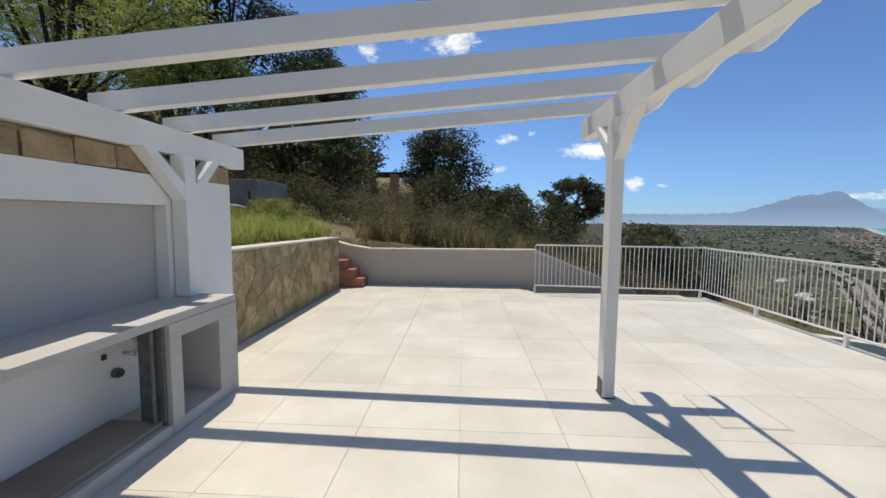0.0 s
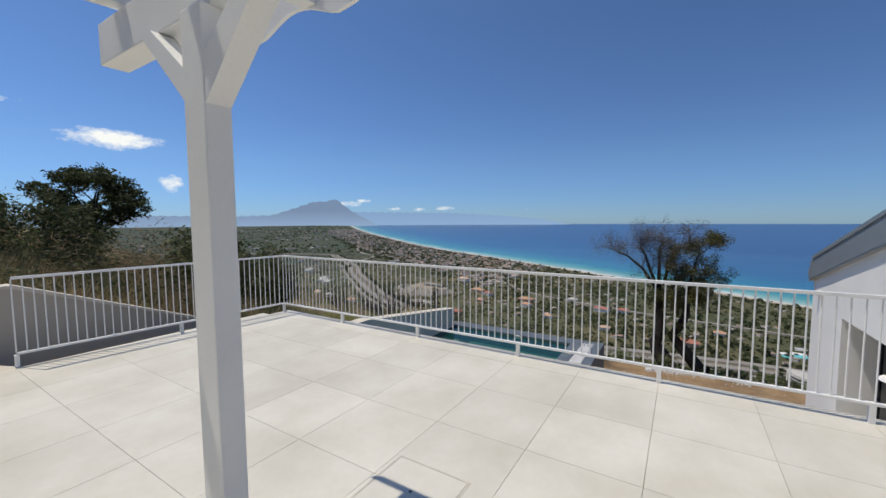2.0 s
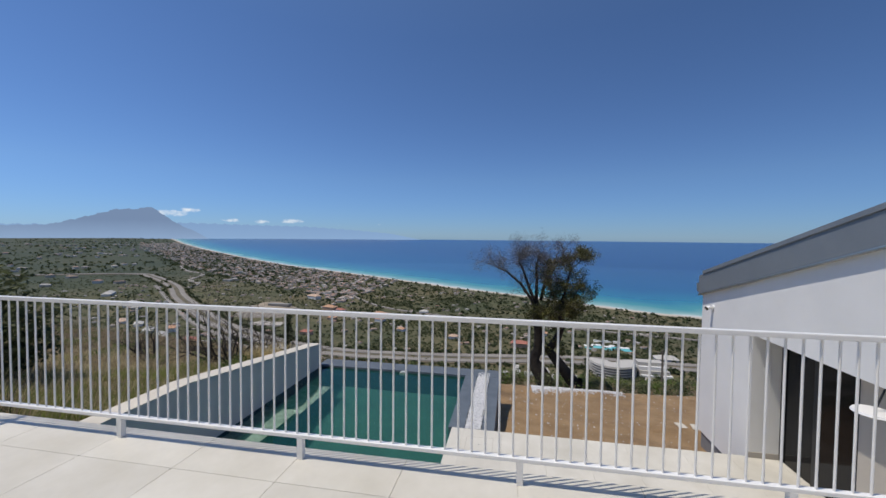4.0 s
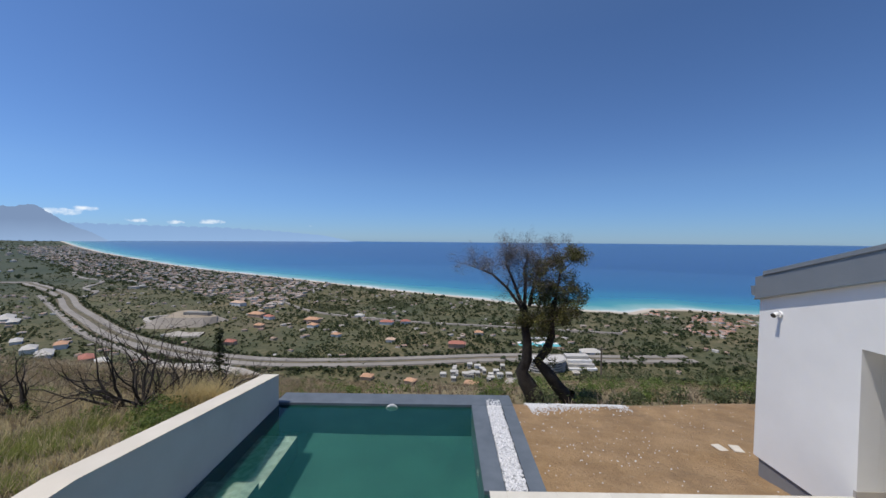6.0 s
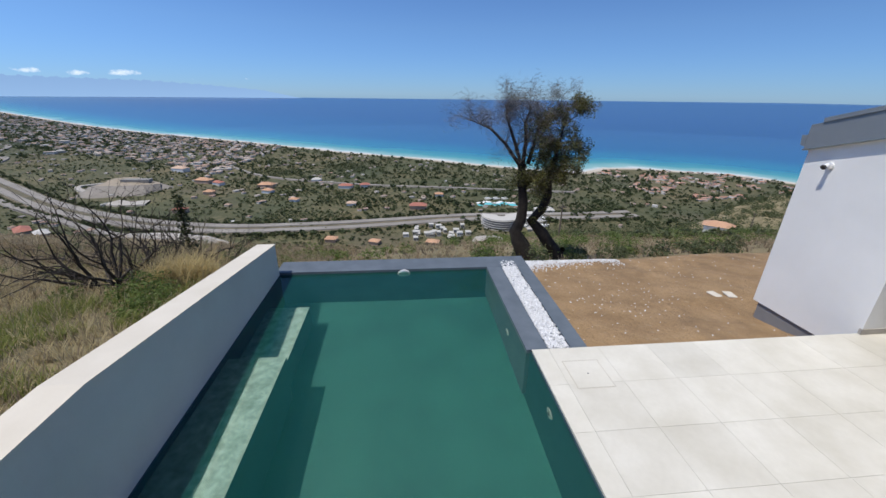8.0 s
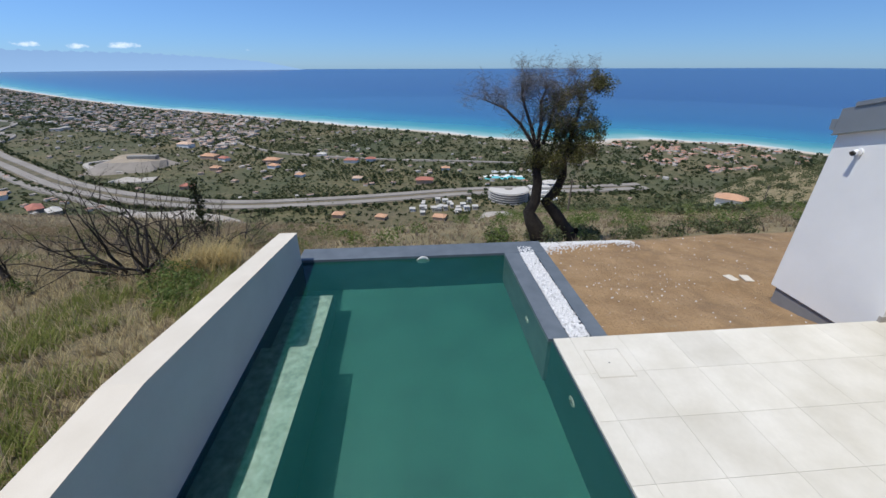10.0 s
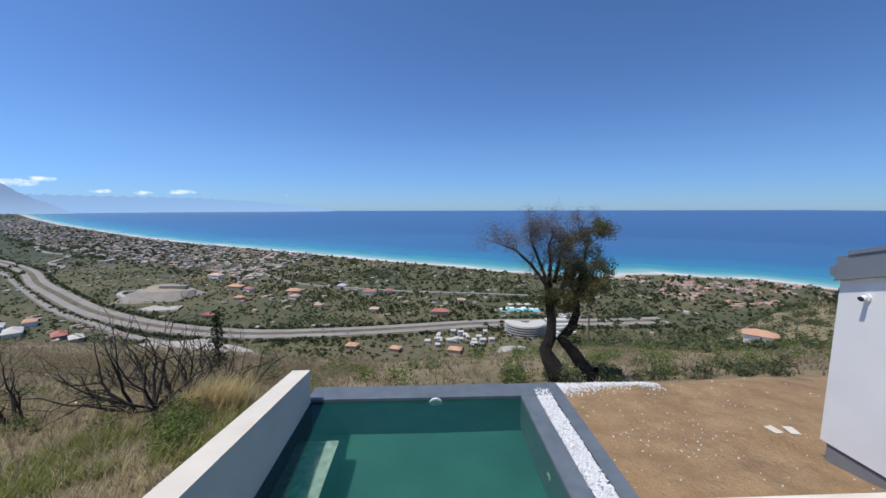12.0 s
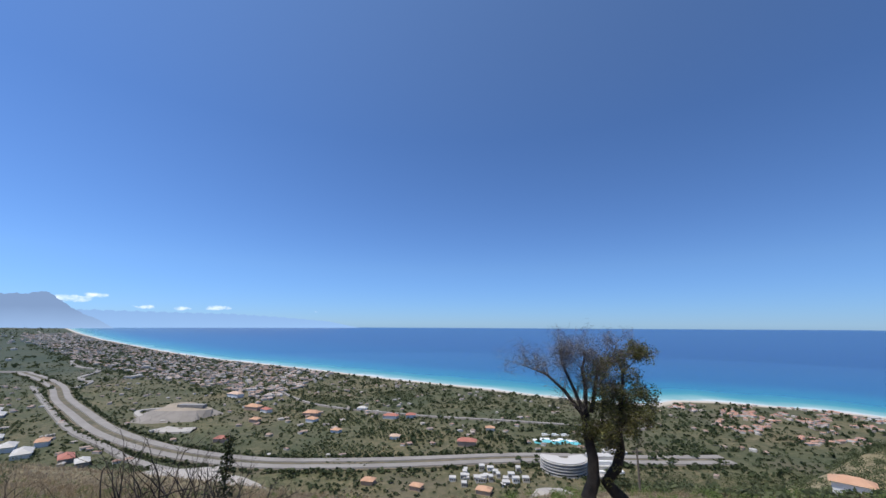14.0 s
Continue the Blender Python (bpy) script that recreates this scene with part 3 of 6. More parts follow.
box_into(bm, 10.501, 12.25, 8.28, PY1 - 0.01, -3.75, -2.952)
part("bench", bm, M_POOLSIDE, pool)
bm = bmesh.new()
box_into(bm, PX0, 10.5, 8.20, PY1 - 0.01, -2.52, -2.505)
box_into(bm, 10.504, 12.25, 8.28, PY1 - 0.01, -2.95, -2.935)
part("bench_top", bm, M_BENCH, pool, "pale tiled bench top under water")


def water_material():
    """Cloudy green water: refraction through suspended matter, mirror gloss by Fresnel."""
    m, nt, b = material("pool_water", 0.03)
    nt.nodes.remove(b)
    rf = node(nt, "ShaderNodeBsdfRefraction", Color=rgb((0.84, 0.97, 0.95)), Roughness=0.0, IOR=1.33)
    gl = node(nt, "ShaderNodeBsdfGlossy", Roughness=0.03)
    fr = node(nt, "ShaderNodeFresnel", IOR=1.33)
    bp = node(nt, "ShaderNodeBump", Strength=0.07, Distance=0.02)
    nt.links.new(noise_at(nt, coords(nt), 4, 3), bp.inputs["Height"])
    murk = node(nt, "ShaderNodeBsdfDiffuse")
    nt.links.new(mix(nt, noise_at(nt, coords(nt), 0.9, 5, 0.65), (0.005, 0.064, 0.054), (0.013, 0.108, 0.086)), murk.inputs[0])
    body = nt.nodes.new("ShaderNodeMixShader")
    body.inputs[0].default_value = 0.40
    nt.links.new(rf.outputs[0], body.inputs[1])
    nt.links.new(murk.outputs[0], body.inputs[2])
    mx = nt.nodes.new("ShaderNodeMixShader")
    for n in (rf, gl, fr):
        nt.links.new(bp.outputs[0], n.inputs["Normal"])
    nt.links.new(fr.outputs[0], mx.inputs[0])
    nt.links.new(body.outputs[0], mx.inputs[1])
    nt.links.new(gl.outputs[0], mx.inputs[2])
    nt.links.new(mx.outputs[0], nt.nodes["Material Output"].inputs[0])
    return m


def level(bm, z, inset):
    bm.faces.new([bm.verts.new(p) for p in ((PX0 + inset, PY0 + inset, z), (PX1 - inset, PY0 + inset, z), (PX1 - inset, PY1 - inset, z), (PX0 + inset, PY1 - inset, z))])


bm = bmesh.new()
level(bm, WZ, 0.0)
part("water_surface", bm, water_material(), pool).visible_shadow = False
bm = bmesh.new()
prism_into(bm, [(PX0, -4.0), (13.1, -4.0), (13.1, -1.69), (8.43, -1.09), (PX0, -1.09)], "y", PY1 + 0.012, PY1 + 0.34)
wall_pool = thing("wall_pool", bm, M_POOLWALL, "grey rendered pool side wall with sloping top", "wall", kind="structure")
bm = bmesh.new()
prism_into(bm, [(PX0, -1.088), (8.43, -1.088), (13.1, -1.688), (13.11, -1.67), (8.43, -1.068), (PX0, -1.068)], "y", PY1, PY1 + 0.35)
thing("wall_pool_cap", bm, M_CAP, "pale smooth cap on the pool wall", "wall cap", kind="structure")
rim = [("rim", (PX1, 13.65, 3.80, 9.1, -3.6, -2.30)), ("rim", (10.19, PX1 - 0.002, 4.40, 4.72, -3.6, -2.302)), ("rim", (10.19, PX1 - 0.002, 3.80, 4.05, -3.6, -2.302)),
       ("channel", (10.19, PX1, 4.052, 4.398, -3.6, -2.36))]
for nm, d in rim:
    box_part(nm, d, M_SLATE, pool, 0.0)

# ---- pool fittings ----
skimmer = empty("pool_light", "round pool fitting with pale rim in the end wall", "pool fitting")
bm = bmesh.new()
cyl_into(bm, (PX1 - 0.006, 6.49, -2.44), (PX1 - 0.03, 6.49, -2.44), 0.14, 0.13, 28)
part("rim", bm, M_PEBBLE, skimmer)
bm = bmesh.new()
cyl_into(bm, (PX1 - 0.03, 6.49, -2.44), (PX1 - 0.034, 6.49, -2.44), 0.105, 0.10, 28)
part("lens", bm, M_STEEL, skimmer)
for jx, jy, jz in ((11.2, 4.722, -2.95), (9.3, PY0, -2.78)):
    jet = empty("pool_jet", "pale round water inlet in the pool side", "pool jet", "pool inlets")
    bm = bmesh.new()
    cyl_into(bm, (jx, jy + 0.001, jz), (jx, jy + 0.012, jz), 0.09, 0.08, 20)
    part("flange", bm, M_CEMENT, jet)
    bm = bmesh.new()
    cyl_into(bm, (jx, jy + 0.012, jz), (jx, jy + 0.025, jz), 0.03, 0.022, 16)
    part("nozzle", bm, M_SHOE, jet)

# ---- house ----
house = empty("house", "single-storey white rendered house with grey sheet-metal eaves", "house")
HX0, HX1, HY = 5.9, 11.95, -0.64
SL = 0.275


def wt(x):
    return 0.30 + SL * (11.95 - x)


bm = bmesh.new()
prism_into(bm, [(10.15, -2.296), (10.188, -2.296), (10.20, -2.70), (12.0, -2.70), (HX1, wt(HX1)), (HX0, wt(HX0)), (HX0, -0.13), (10.15, -0.13)], "y", HY - 0.3, HY)
part("wall", bm, M_PLASTER, house)
box_part("wall", (11.65, HX1, -8.0, HY - 0.302, -2.70, 0.3), M_PLASTER, house)
box_part("jamb_wall", (10.15, 10.45, -1.4, HY - 0.302, -2.296, 0.6), M_PLASTER, house)
box_part("porch_wall", (HX0, 8.57, -1.25, -1.05, -2.296, 1.2), M_BEIGE, house)
box_part("porch_lintel", (8.572, 10.148, -1.25, -1.05, -0.10, 0.6), M_BEIGE, house)
box_part("porch_ceiling", (HX0, 10.148, -1.048, HY - 0.302, -0.128, -0.06), M_PLASTER, house)
door = box_part("glass_door", (8.58, 10.14, -1.16, -1.13, -2.29, -0.105), M_BLACK_GLASS, house, 0.0, "dark glazed sliding door")
for fx in (8.575, 9.35, 10.075):
    box_part("door_frame", (fx, fx + 0.07, -1.18, -1.10, -2.293, -0.104), M_DARK, door)
box_part("room_floor", (8.0, 10.4, -5.0, -1.26, -2.40, -2.30), M_PLINTH, house)
box_part("room_wall", (8.0, 11.6, -5.2, -5.0, -2.4, 0.3), M_GREY_PLINTH, house)
box_part("footing", (10.21, 11.90, HY - 0.28, HY - 0.03, -3.6, -2.702), M_GREY_PLINTH, house, 0.0, "grey painted footing")
bm = bmesh.new()
box_into(bm, 10.14, 10.187, HY, HY + 0.012, -2.296, -2.20, 0.002)
box_into(bm, 10.138, 10.15, HY - 0.8, HY + 0.012, -2.296, -2.20, 0.002)
part("skirting", bm, M_PLINTH, house)
bm = bmesh.new()
prism_into(bm, [(11.99, wt(11.99) + 0.02), (HX0 - 0.1, wt(HX0 - 0.1) + 0.02), (HX0 - 0.1, wt(HX0 - 0.1) + 0.43), (11.99, wt(11.99) + 0.43)], "y", -8.0, HY + 0.07)
roof = part("roof", bm, M_FASCIA, house)
bm = bmesh.new()
prism_into(bm, [(11.995, wt(11.995)), (HX0 - 0.1, wt(HX0 - 0.1)), (HX0 - 0.1, wt(HX0 - 0.1) + 0.022), (11.995, wt(11.995) + 0.022)], "y", -8.0, HY + 0.085)
part("drip_edge", bm, M_STEEL, roof, "bright folded metal drip edge")
bm = bmesh.new()
prism_into(bm, [(11.8, wt(11.8) + 0.431), (HX0 - 0.1, wt(HX0 - 0.1) + 0.431), (HX0 - 0.1, wt(HX0 - 0.1) + 0.50), (11.8, wt(11.8) + 0.50)], "y", HY - 0.25, HY + 0.09)
part("roof_flashing", bm, M_FASCIA, roof)
bm = bmesh.new()
prism_into(bm, [(11.992, wt(12.0) + 0.07), (12.07, wt(12.0) + 0.09), (12.09, wt(12.0) + 0.25), (11.992, wt(12.0) + 0.27)], "y", -8.0, HY + 0.075)
part("gutter", bm, M_FASCIA, roof)

spot = empty("wall_spotlight", "white outdoor spotlight with dark lens on the house wall", "wall light")
bm = bmesh.new()
cyl_into(bm, (11.50, HY + 0.001, 0.10), (11.50, HY + 0.03, 0.10), 0.055, n=20)
part("base", bm, M_RAIL, spot, smooth=False)
bm = bmesh.new()
cyl_into(bm, (11.50, HY + 0.03, 0.10), (11.50, HY + 0.06, 0.10), 0.014, n=10)
cyl_into(bm, (11.50, HY + 0.055, 0.115), (11.50, HY + 0.115, 0.085), 0.034, 0.040, n=18)
part("body", bm, M_RAIL, spot)
bm = bmesh.new()
cyl_into(bm, (11.50, HY + 0.1155, 0.085), (11.50, HY + 0.14, 0.072), 0.042, n=18)
part("lens", bm, M_DARK, spot)

DX, DZ = 7.8, -0.44
disc = empty("outdoor_lamp", "white disc-shaped outdoor lamp on a short bracket", "wall light")
bm = bmesh.new()
cyl_into(bm, (DX, -0.60, DZ), (DX, -0.60, DZ + 0.025), 0.20, 0.185, 32)
part("shade", bm, M_RAIL, disc)
bm = bmesh.new()
cyl_into(bm, (DX, -0.60, DZ + 0.025), (DX, -0.70, -0.13), 0.010, n=10)
part("stem", bm, M_DARK, disc)

# loose pale slabs on the soil beside the house
for k, (sx, sy, rz) in enumerate(((12.98, -0.70, 12), (12.89, -1.0, -8))):
    bm = bmesh.new()
    box_into(bm, -0.13, 0.13, -0.10, 0.10, 0, 0.025, 0.005)
    ob = thing("paving_slab", bm, M_CAP, "loose pale paving slab lying on bare soil", "slab", "loose slabs")
    ob.matrix_world = pose(sx, sy, float(ground_z(sx, sy)) + 0.01, 3, -2, rz)

# terracotta steps between stone wall and parapet
steps = empty("garden_steps", "three terracotta garden steps beside the stone wall", "steps")
for k, x in enumerate((-1.95, -2.14, -2.34)):
    box_part("step", (x - 0.6, x, 8.34, 8.82, 0.003 + 0.205 * k, 0.20 * (k + 1)), M_TERRACOTTA, steps, 0.012)

# ---- plants ----


def leaf_material(name, dark, light, rough=0.6):
    m, nt, b = material(name, rough)
    g = nt.nodes.new("ShaderNodeNewGeometry")
    v = coords(nt)
    c = mix(nt, g.outputs["Random Per Island"], dark, light)
    c = mix(nt, maths(nt, "MULTIPLY", noise_at(nt, v, 0.9, 3), 0.5), c, dark)
    nt.links.new(c, b.inputs["Base Color"])
    b.inputs["Specular IOR Level"].default_value = 0.25
    tl = nt.nodes.new("ShaderNodeBsdfTranslucent")
    nt.links.new(c, tl.inputs[0])
    ms = nt.nodes.new("ShaderNodeMixShader")
    ms.inputs[0].default_value = 0.4
    nt.links.new(b.outputs[0], ms.inputs[1])
    nt.links.new(tl.outputs[0], ms.inputs[2])
    nt.links.new(ms.outputs[0], nt.nodes["Material Output"].inputs[0])
    return m


L_OAK = leaf_material("oak_leaf", (0.030, 0.042, 0.018), (0.115, 0.135, 0.06))
L_OLIVE = leaf_material("olive_leaf", (0.07, 0.085, 0.04), (0.19, 0.21, 0.10))
L_BRIGHT = leaf_material("willow_leaf", (0.26, 0.30, 0.075), (0.60, 0.63, 0.20))
L_GREEN = leaf_material("green_shrub_leaf", (0.08, 0.12, 0.03), (0.22, 0.28, 0.08))
L_GRASS = leaf_material("fresh_grass", (0.15, 0.18, 0.045), (0.40, 0.42, 0.13), 0.8)
L_DRY = leaf_material("dry_grass", (0.46, 0.38, 0.21), (0.78, 0.67, 0.42), 0.9)
L_BROWN = leaf_material("dry_scrub", (0.14, 0.105, 0.062), (0.48, 0.36, 0.22), 0.9)
L_GOLD = leaf_material("golden_tuft", (0.50, 0.39, 0.18), (0.76, 0.63, 0.35), 0.9)
L_PLAIN = leaf_material("grove_leaf", (0.040, 0.058, 0.026), (0.125, 0.145, 0.068), 0.8)
L_STRAW = leaf_material("straw_scrub", (0.20, 0.155, 0.10), (0.56, 0.45, 0.31), 0.9)
M_BARK = surface("dark_bark", (0.014, 0.011, 0.009), (0.045, 0.037, 0.030), 6, 30, 0.95, 1.0, 0.04)
M_TWIG = surface("grey_twig", (0.10, 0.085, 0.07), (0.20, 0.17, 0.14), 8, 40, 0.95)
M_CHAR = surface("scorched_twig", (0.026, 0.021, 0.019), (0.065, 0.053, 0.044), 8, 40, 0.95)
rng = np.random.default_rng(7)


def raw_mesh(name, co, faces, mat, smooth=False):
    """A mesh from arrays: co (n, 3), faces (m, k)."""
    co, faces = np.asarray(co, float), np.asarray(faces, np.int32)
    me = bpy.data.meshes.new(name)
    k = faces.shape[1]
    me.vertices.add(len(co)), me.loops.add(faces.size), me.polygons.add(len(faces))
    me.vertices.foreach_set("co", co.ravel())
    me.loops.foreach_set("vertex_index", faces.ravel())
    me.polygons.foreach_set("loop_start", np.arange(0, faces.size, k, dtype=np.int32))
    me.update(calc_edges=True)
    me.materials.append(mat)
    if smooth:
        me.shade_smooth()
    else:
        me.shade_flat()
    return me


def unit(v):
    return v / np.maximum(np.linalg.norm(v, axis=-1, keepdims=True), 1e-9)


def leaf_mesh(name, centres, size, mat, aspect=0.5, droop=0.0):
    """Small pointed leaves (four corners) turned every way, one at each centre."""
    n = len(centres)
    a = rng.normal(size=(n, 3))
    a[:, 2] = a[:, 2] * 0.6 - droop
    a = unit(a)
    b = unit(np.cross(a, rng.normal(size=(n, 3))))
    s = size * rng.uniform(0.6, 1.35, (n, 1)) if np.ndim(size) == 0 else size[:, None] * rng.uniform(0.6, 1.35, (n, 1))
    c = np.asarray(centres)
    co = np.stack([c - a * s, c + b * s * aspect, c + a * s, c - b * s * aspect], 1).reshape(-1, 3)
    f = np.arange(n * 4).reshape(n, 4)
    return raw_mesh(name, co, f, mat)


def cloud_points(blobs, per):
    """Points thick near the skin of uneven ellipsoids; blobs: x, y, z, rx, rz."""
    out = []
    for x, y, z, rx, rz in blobs:
        d = unit(rng.normal(size=(per, 3)))
        r = rng.uniform(0.25, 1.0, (per, 1)) ** 0.5
        lump = 1 + 0.28 * np.sin(d[:, :1] * 5 + x) * np.sin(d[:, 1:2] * 6 + y) + 0.2 * np.sin(d[:, 2:] * 9 + z)
        out.append(d * r * lump * np.array([rx, rx, rz]) + np.array([x, y, z]))
    return np.concatenate(out)


def tube(path, radii, sides=6):
    """Arrays for a tapered bent limb along a path."""
    path = [np.asarray(p, float) for p in path]
    co, fa = [], []
    for i, p in enumerate(path):
        d = unit((path[min(i + 1, len(path) - 1)] - path[max(i - 1, 0)])[None])[0]
        u = unit(np.cross(d, (0.31, 0.77, 0.2))[None])[0]
        w = np.cross(d, u)
        for k in range(sides):
            ang = 2 * math.pi * k / sides
            co.append(p + (u * math.cos(ang) + w * math.sin(ang)) * radii[i])
    for i in range(len(path) - 1):
        for k in range(sides):
            a, b = i * sides + k, i * sides + (k + 1) % sides
            fa.append((a, b, b + sides, a + sides))
    return np.array(co), np.array(fa)


def joined(name, tubes, mat):
    co, fa, at = [], [], 0
    for c, f in tubes:
        co.append(c), fa.append(f + at)
        at += len(c)
    return raw_mesh(name, np.concatenate(co), np.concatenate(fa), mat, True)


def grow(start, way, length, radius, depth, tubes, tips, wild=0.5, lift=0.15, splits=(2, 3), keep=0.72, sides=6):
    """A limb that bends, then forks, down to twigs; collects tubes and twig ends."""
    p, d = np.array(start, float), unit(np.array(way, float)[None])[0]
    path, rad = [p], [radius]
    n = 4 if depth > 1 else 3
    for k in range(n):
        d = unit((d + rng.normal(size=3) * wild * 0.28 + np.array([0, 0, lift * 0.3]))[None])[0]
        p = p + d * length / n
        path.append(p), rad.append(radius * (1 - (0.42 if depth else 0.8) * (k + 1) / n))
        if depth > 0 and k >= 1 and rng.random() < 0.45:
            side = unit((d + rng.normal(size=3) * wild * 1.2)[None])[0]
            grow(p, side, length * keep * 0.7, rad[-1] * 0.55, depth - 1, tubes, tips, wild, lift, splits, keep, max(3, sides - 1))
    tubes.append(tube(path, rad, sides))
    if depth == 0:
        tips.append(p)
        return
    for k in range(rng.integers(splits[0], splits[1] + 1)):
        nd = unit((d + rng.normal(size=3) * wild * 0.75 + np.array([0, 0, lift]))[None])[0]
        grow(p, nd, length * keep * rng.uniform(0.75, 1.1), rad[-1] * 0.72, depth - 1, tubes, tips, wild, lift, splits, keep, max(3, sides - 1))


def base(x, y, dz=0.0):
    return float(ground_z(x, y)) + dz


def tree(name, x, y, height, spread, leaf, leaf_size, per, label, trunk=0.18, blobs=14, low=0.35, flat=0.5, group="", squash=1.0, aspect=0.5, clump=1.0):
    """A broad tree: trunk with limbs, and a crown of many small leaves in uneven clumps."""
    z = base(x, y, -0.15)
    ob = empty(name, label, "tree", group)
    tubes, centres = [], []
    fork = np.array([x + rng.normal() * 0.1, y, z + height * low])
    tubes.append(tube([(x, y, z), (x + 0.06, y - 0.04, z + height * low * 0.5), fork], [trunk * 1.25, trunk, trunk * 0.85], 8))
    mid_z, half = z + height * (low + (1 - low) * 0.5), height * (1 - low) * 0.5
    for k in range(blobs):
        a = k * 2.399 + rng.uniform(-0.4, 0.4)
        up = 1 - 2 * (k + 0.5) / blobs
        rr = math.sqrt(max(0.0, 1 - up * up)) * rng.uniform(0.45, 0.9)
        wide = 1.0 if up < 0.2 else 1.0 - 0.25 * flat * up
        c = np.array([x + spread * wide * rr * math.cos(a), y + spread * wide * rr * math.sin(a), mid_z + half * up * 0.82 + rng.normal() * 0.06 * half])
        centres.append((c[0], c[1], c[2], spread * clump * rng.uniform(0.28, 0.46), spread * clump * squash * rng.uniform(0.20, 0.34)))
        if k % 2 == 0:
            m = fork * 0.45 + c * 0.55 + rng.normal(size=3) * 0.08 * spread
            tubes.append(tube([fork, m, c], [trunk * 0.5, trunk * 0.28, trunk * 0.06], 5))
    o = new("trunk", joined("trunk", tubes, M_BARK))
    o.parent = ob
    o = new("crown", leaf_mesh("crown", cloud_points(centres, per), leaf_size, leaf, aspect))
    o.parent = ob
    return ob


# trees of the upper hillside
tree("oak_tree", 7.9, 26.9, 5.2, 2.75, L_OAK, 0.075, 640, "broad dark evergreen oak with open limbs on the slope", 0.17, 26, 0.40, 0.75, clump=0.58)
tree("oak_tree", -2.0, 34.0, 7.2, 3.7, L_OAK, 0.115, 620, "broad dark evergreen oak on the crest", 0.3, 34, 0.08, 0.6)
tree("oak_tree", 4.4, 33.0, 3.6, 1.6, L_GREEN, 0.11, 280, "small green tree beside the oak", 0.1, 16, 0.1, 0.6)
tree("oak_tree", 1.6, 31.0, 2.6, 2.2, L_OAK, 0.12, 260, "low dark oak thicket on the crest", 0.1, 16, 0.0, 0.6)
tree("pine_tree", -10.0, 28.5, 9.0, 3.4, L_OAK, 0.12, 380, "tall dark pine with layered crown", 0.26, 26, 0.38, 0.2, squash=0.5, aspect=0.35, clump=0.72)
tree("pine_tree", -14.5, 23.0, 15.0, 5.0, L_OAK, 0.13, 520, "tall dark pine on the hill", 0.32, 36, 0.22, 0.35, squash=0.6, aspect=0.35, clump=0.8)
tree("pine_tree", -14.0, 36.0, 12.0, 4.4, L_OAK, 0.15, 420, "dark pine behind others on the hill", 0.35, 28, 0.3, 0.3, squash=0.7)
tree("pine_tree", -21.0, 27.0, 16.0, 6.0, L_OAK, 0.24, 360, "dark spreading pine high on the hill", 0.35, 30, 0.15, 0.3, squash=0.8)
tree("olive_tree", -5.4, 16.5, 4.0, 1.9, L_OLIVE, 0.09, 360, "grey-green olive tree in dry scrub", 0.13, 20, 0.12, 0.5)
tree("olive_tree", -8.2, 17.5, 4.8, 2.4, L_OLIVE, 0.10, 360, "bushy olive tree on the bank", 0.13, 22, 0.1, 0.5)
tree("olive_tree", -6.8, 22.5, 5.0, 2.4, L_OLIVE, 0.11, 340, "wide olive tree below the pines", 0.13, 20, 0.08, 0.5)
tree("willow_tree", -10.2, 9.6, 9.5, 3.4, L_BRIGHT, 0.085, 520, "tall feathery yellow-green tree", 0.14, 40, 0.14, 0.4, aspect=0.2, clump=0.8)
tree("willow_tree", -9.4, 13.4, 6.0, 2.2, L_GREEN, 0.08, 520, "leafy green tree behind the tank", 0.10, 26, 0.08, 0.4, aspect=0.28, clump=0.85)
tree("willow_tree", -13.5, 14.0, 11.0, 3.6, L_BRIGHT, 0.095, 460, "tall yellow-green tree behind the wall", 0.14, 36, 0.12, 0.4, aspect=0.2, clump=0.8)
tree("dark_shrub", 8.7, 17.5, 2.5, 1.6, L_OAK, 0.07, 420, "dense dark shrub below the terrace railing", 0.06, 18, 0.02, 0.5)
tree("dark_shrub", 6.3, 13.2, 2.4, 1.3, L_OLIVE, 0.06, 420, "tangled dark shrub beside the railing", 0.05, 16, 0.02, 0.5)
tree("dark_shrub", 1.6, 13.6, 2.0, 1.1, L_OAK, 0.05, 420, "narrow dark shrub on the bank", 0.05, 14, 0.02, 0.5)
tree("dark_shrub", -0.9, 16.5, 2.6, 1.4, L_OAK, 0.055, 420, "bushy dark shrub on the bank", 0.05, 16, 0.02, 0.5)
tree("dark_shrub", 3.6, 16.4, 2.4, 1.5, L_OAK, 0.055, 420, "wide dark shrub on the bank", 0.05, 16, 0.02, 0.5)
tree("dark_shrub", 5.2, 19.5, 2.6, 1.2, L_OAK, 0.07, 360, "narrow dark shrub on the slope", 0.05, 14, 0.02, 0.5)
tree("dark_shrub", 8.2, 13.4, 2.0, 1.3, L_OLIVE, 0.06, 360, "tangled dark shrub beside the railing", 0.05, 16, 0.02, 0.5)

# the half-bare tree below the pool: two leaning trunks
lone = empty("twin_trunk_tree", "half-bare twin-trunked tree with dark crooked stems", "tree")
gx = 18.2


def limb(path, r0, r1, into, sides=7):
    """A crooked limb in the plane of the tree, given as (y, z), swaying a little in depth; returns its points."""
    pts = [np.array((gx + 0.10 * math.sin(2.3 * k + r0 * 40), y, z)) for k, (y, z) in enumerate(path)]
    into.append(tube(pts, list(np.linspace(r0, r1, len(pts))), sides))
    return pts


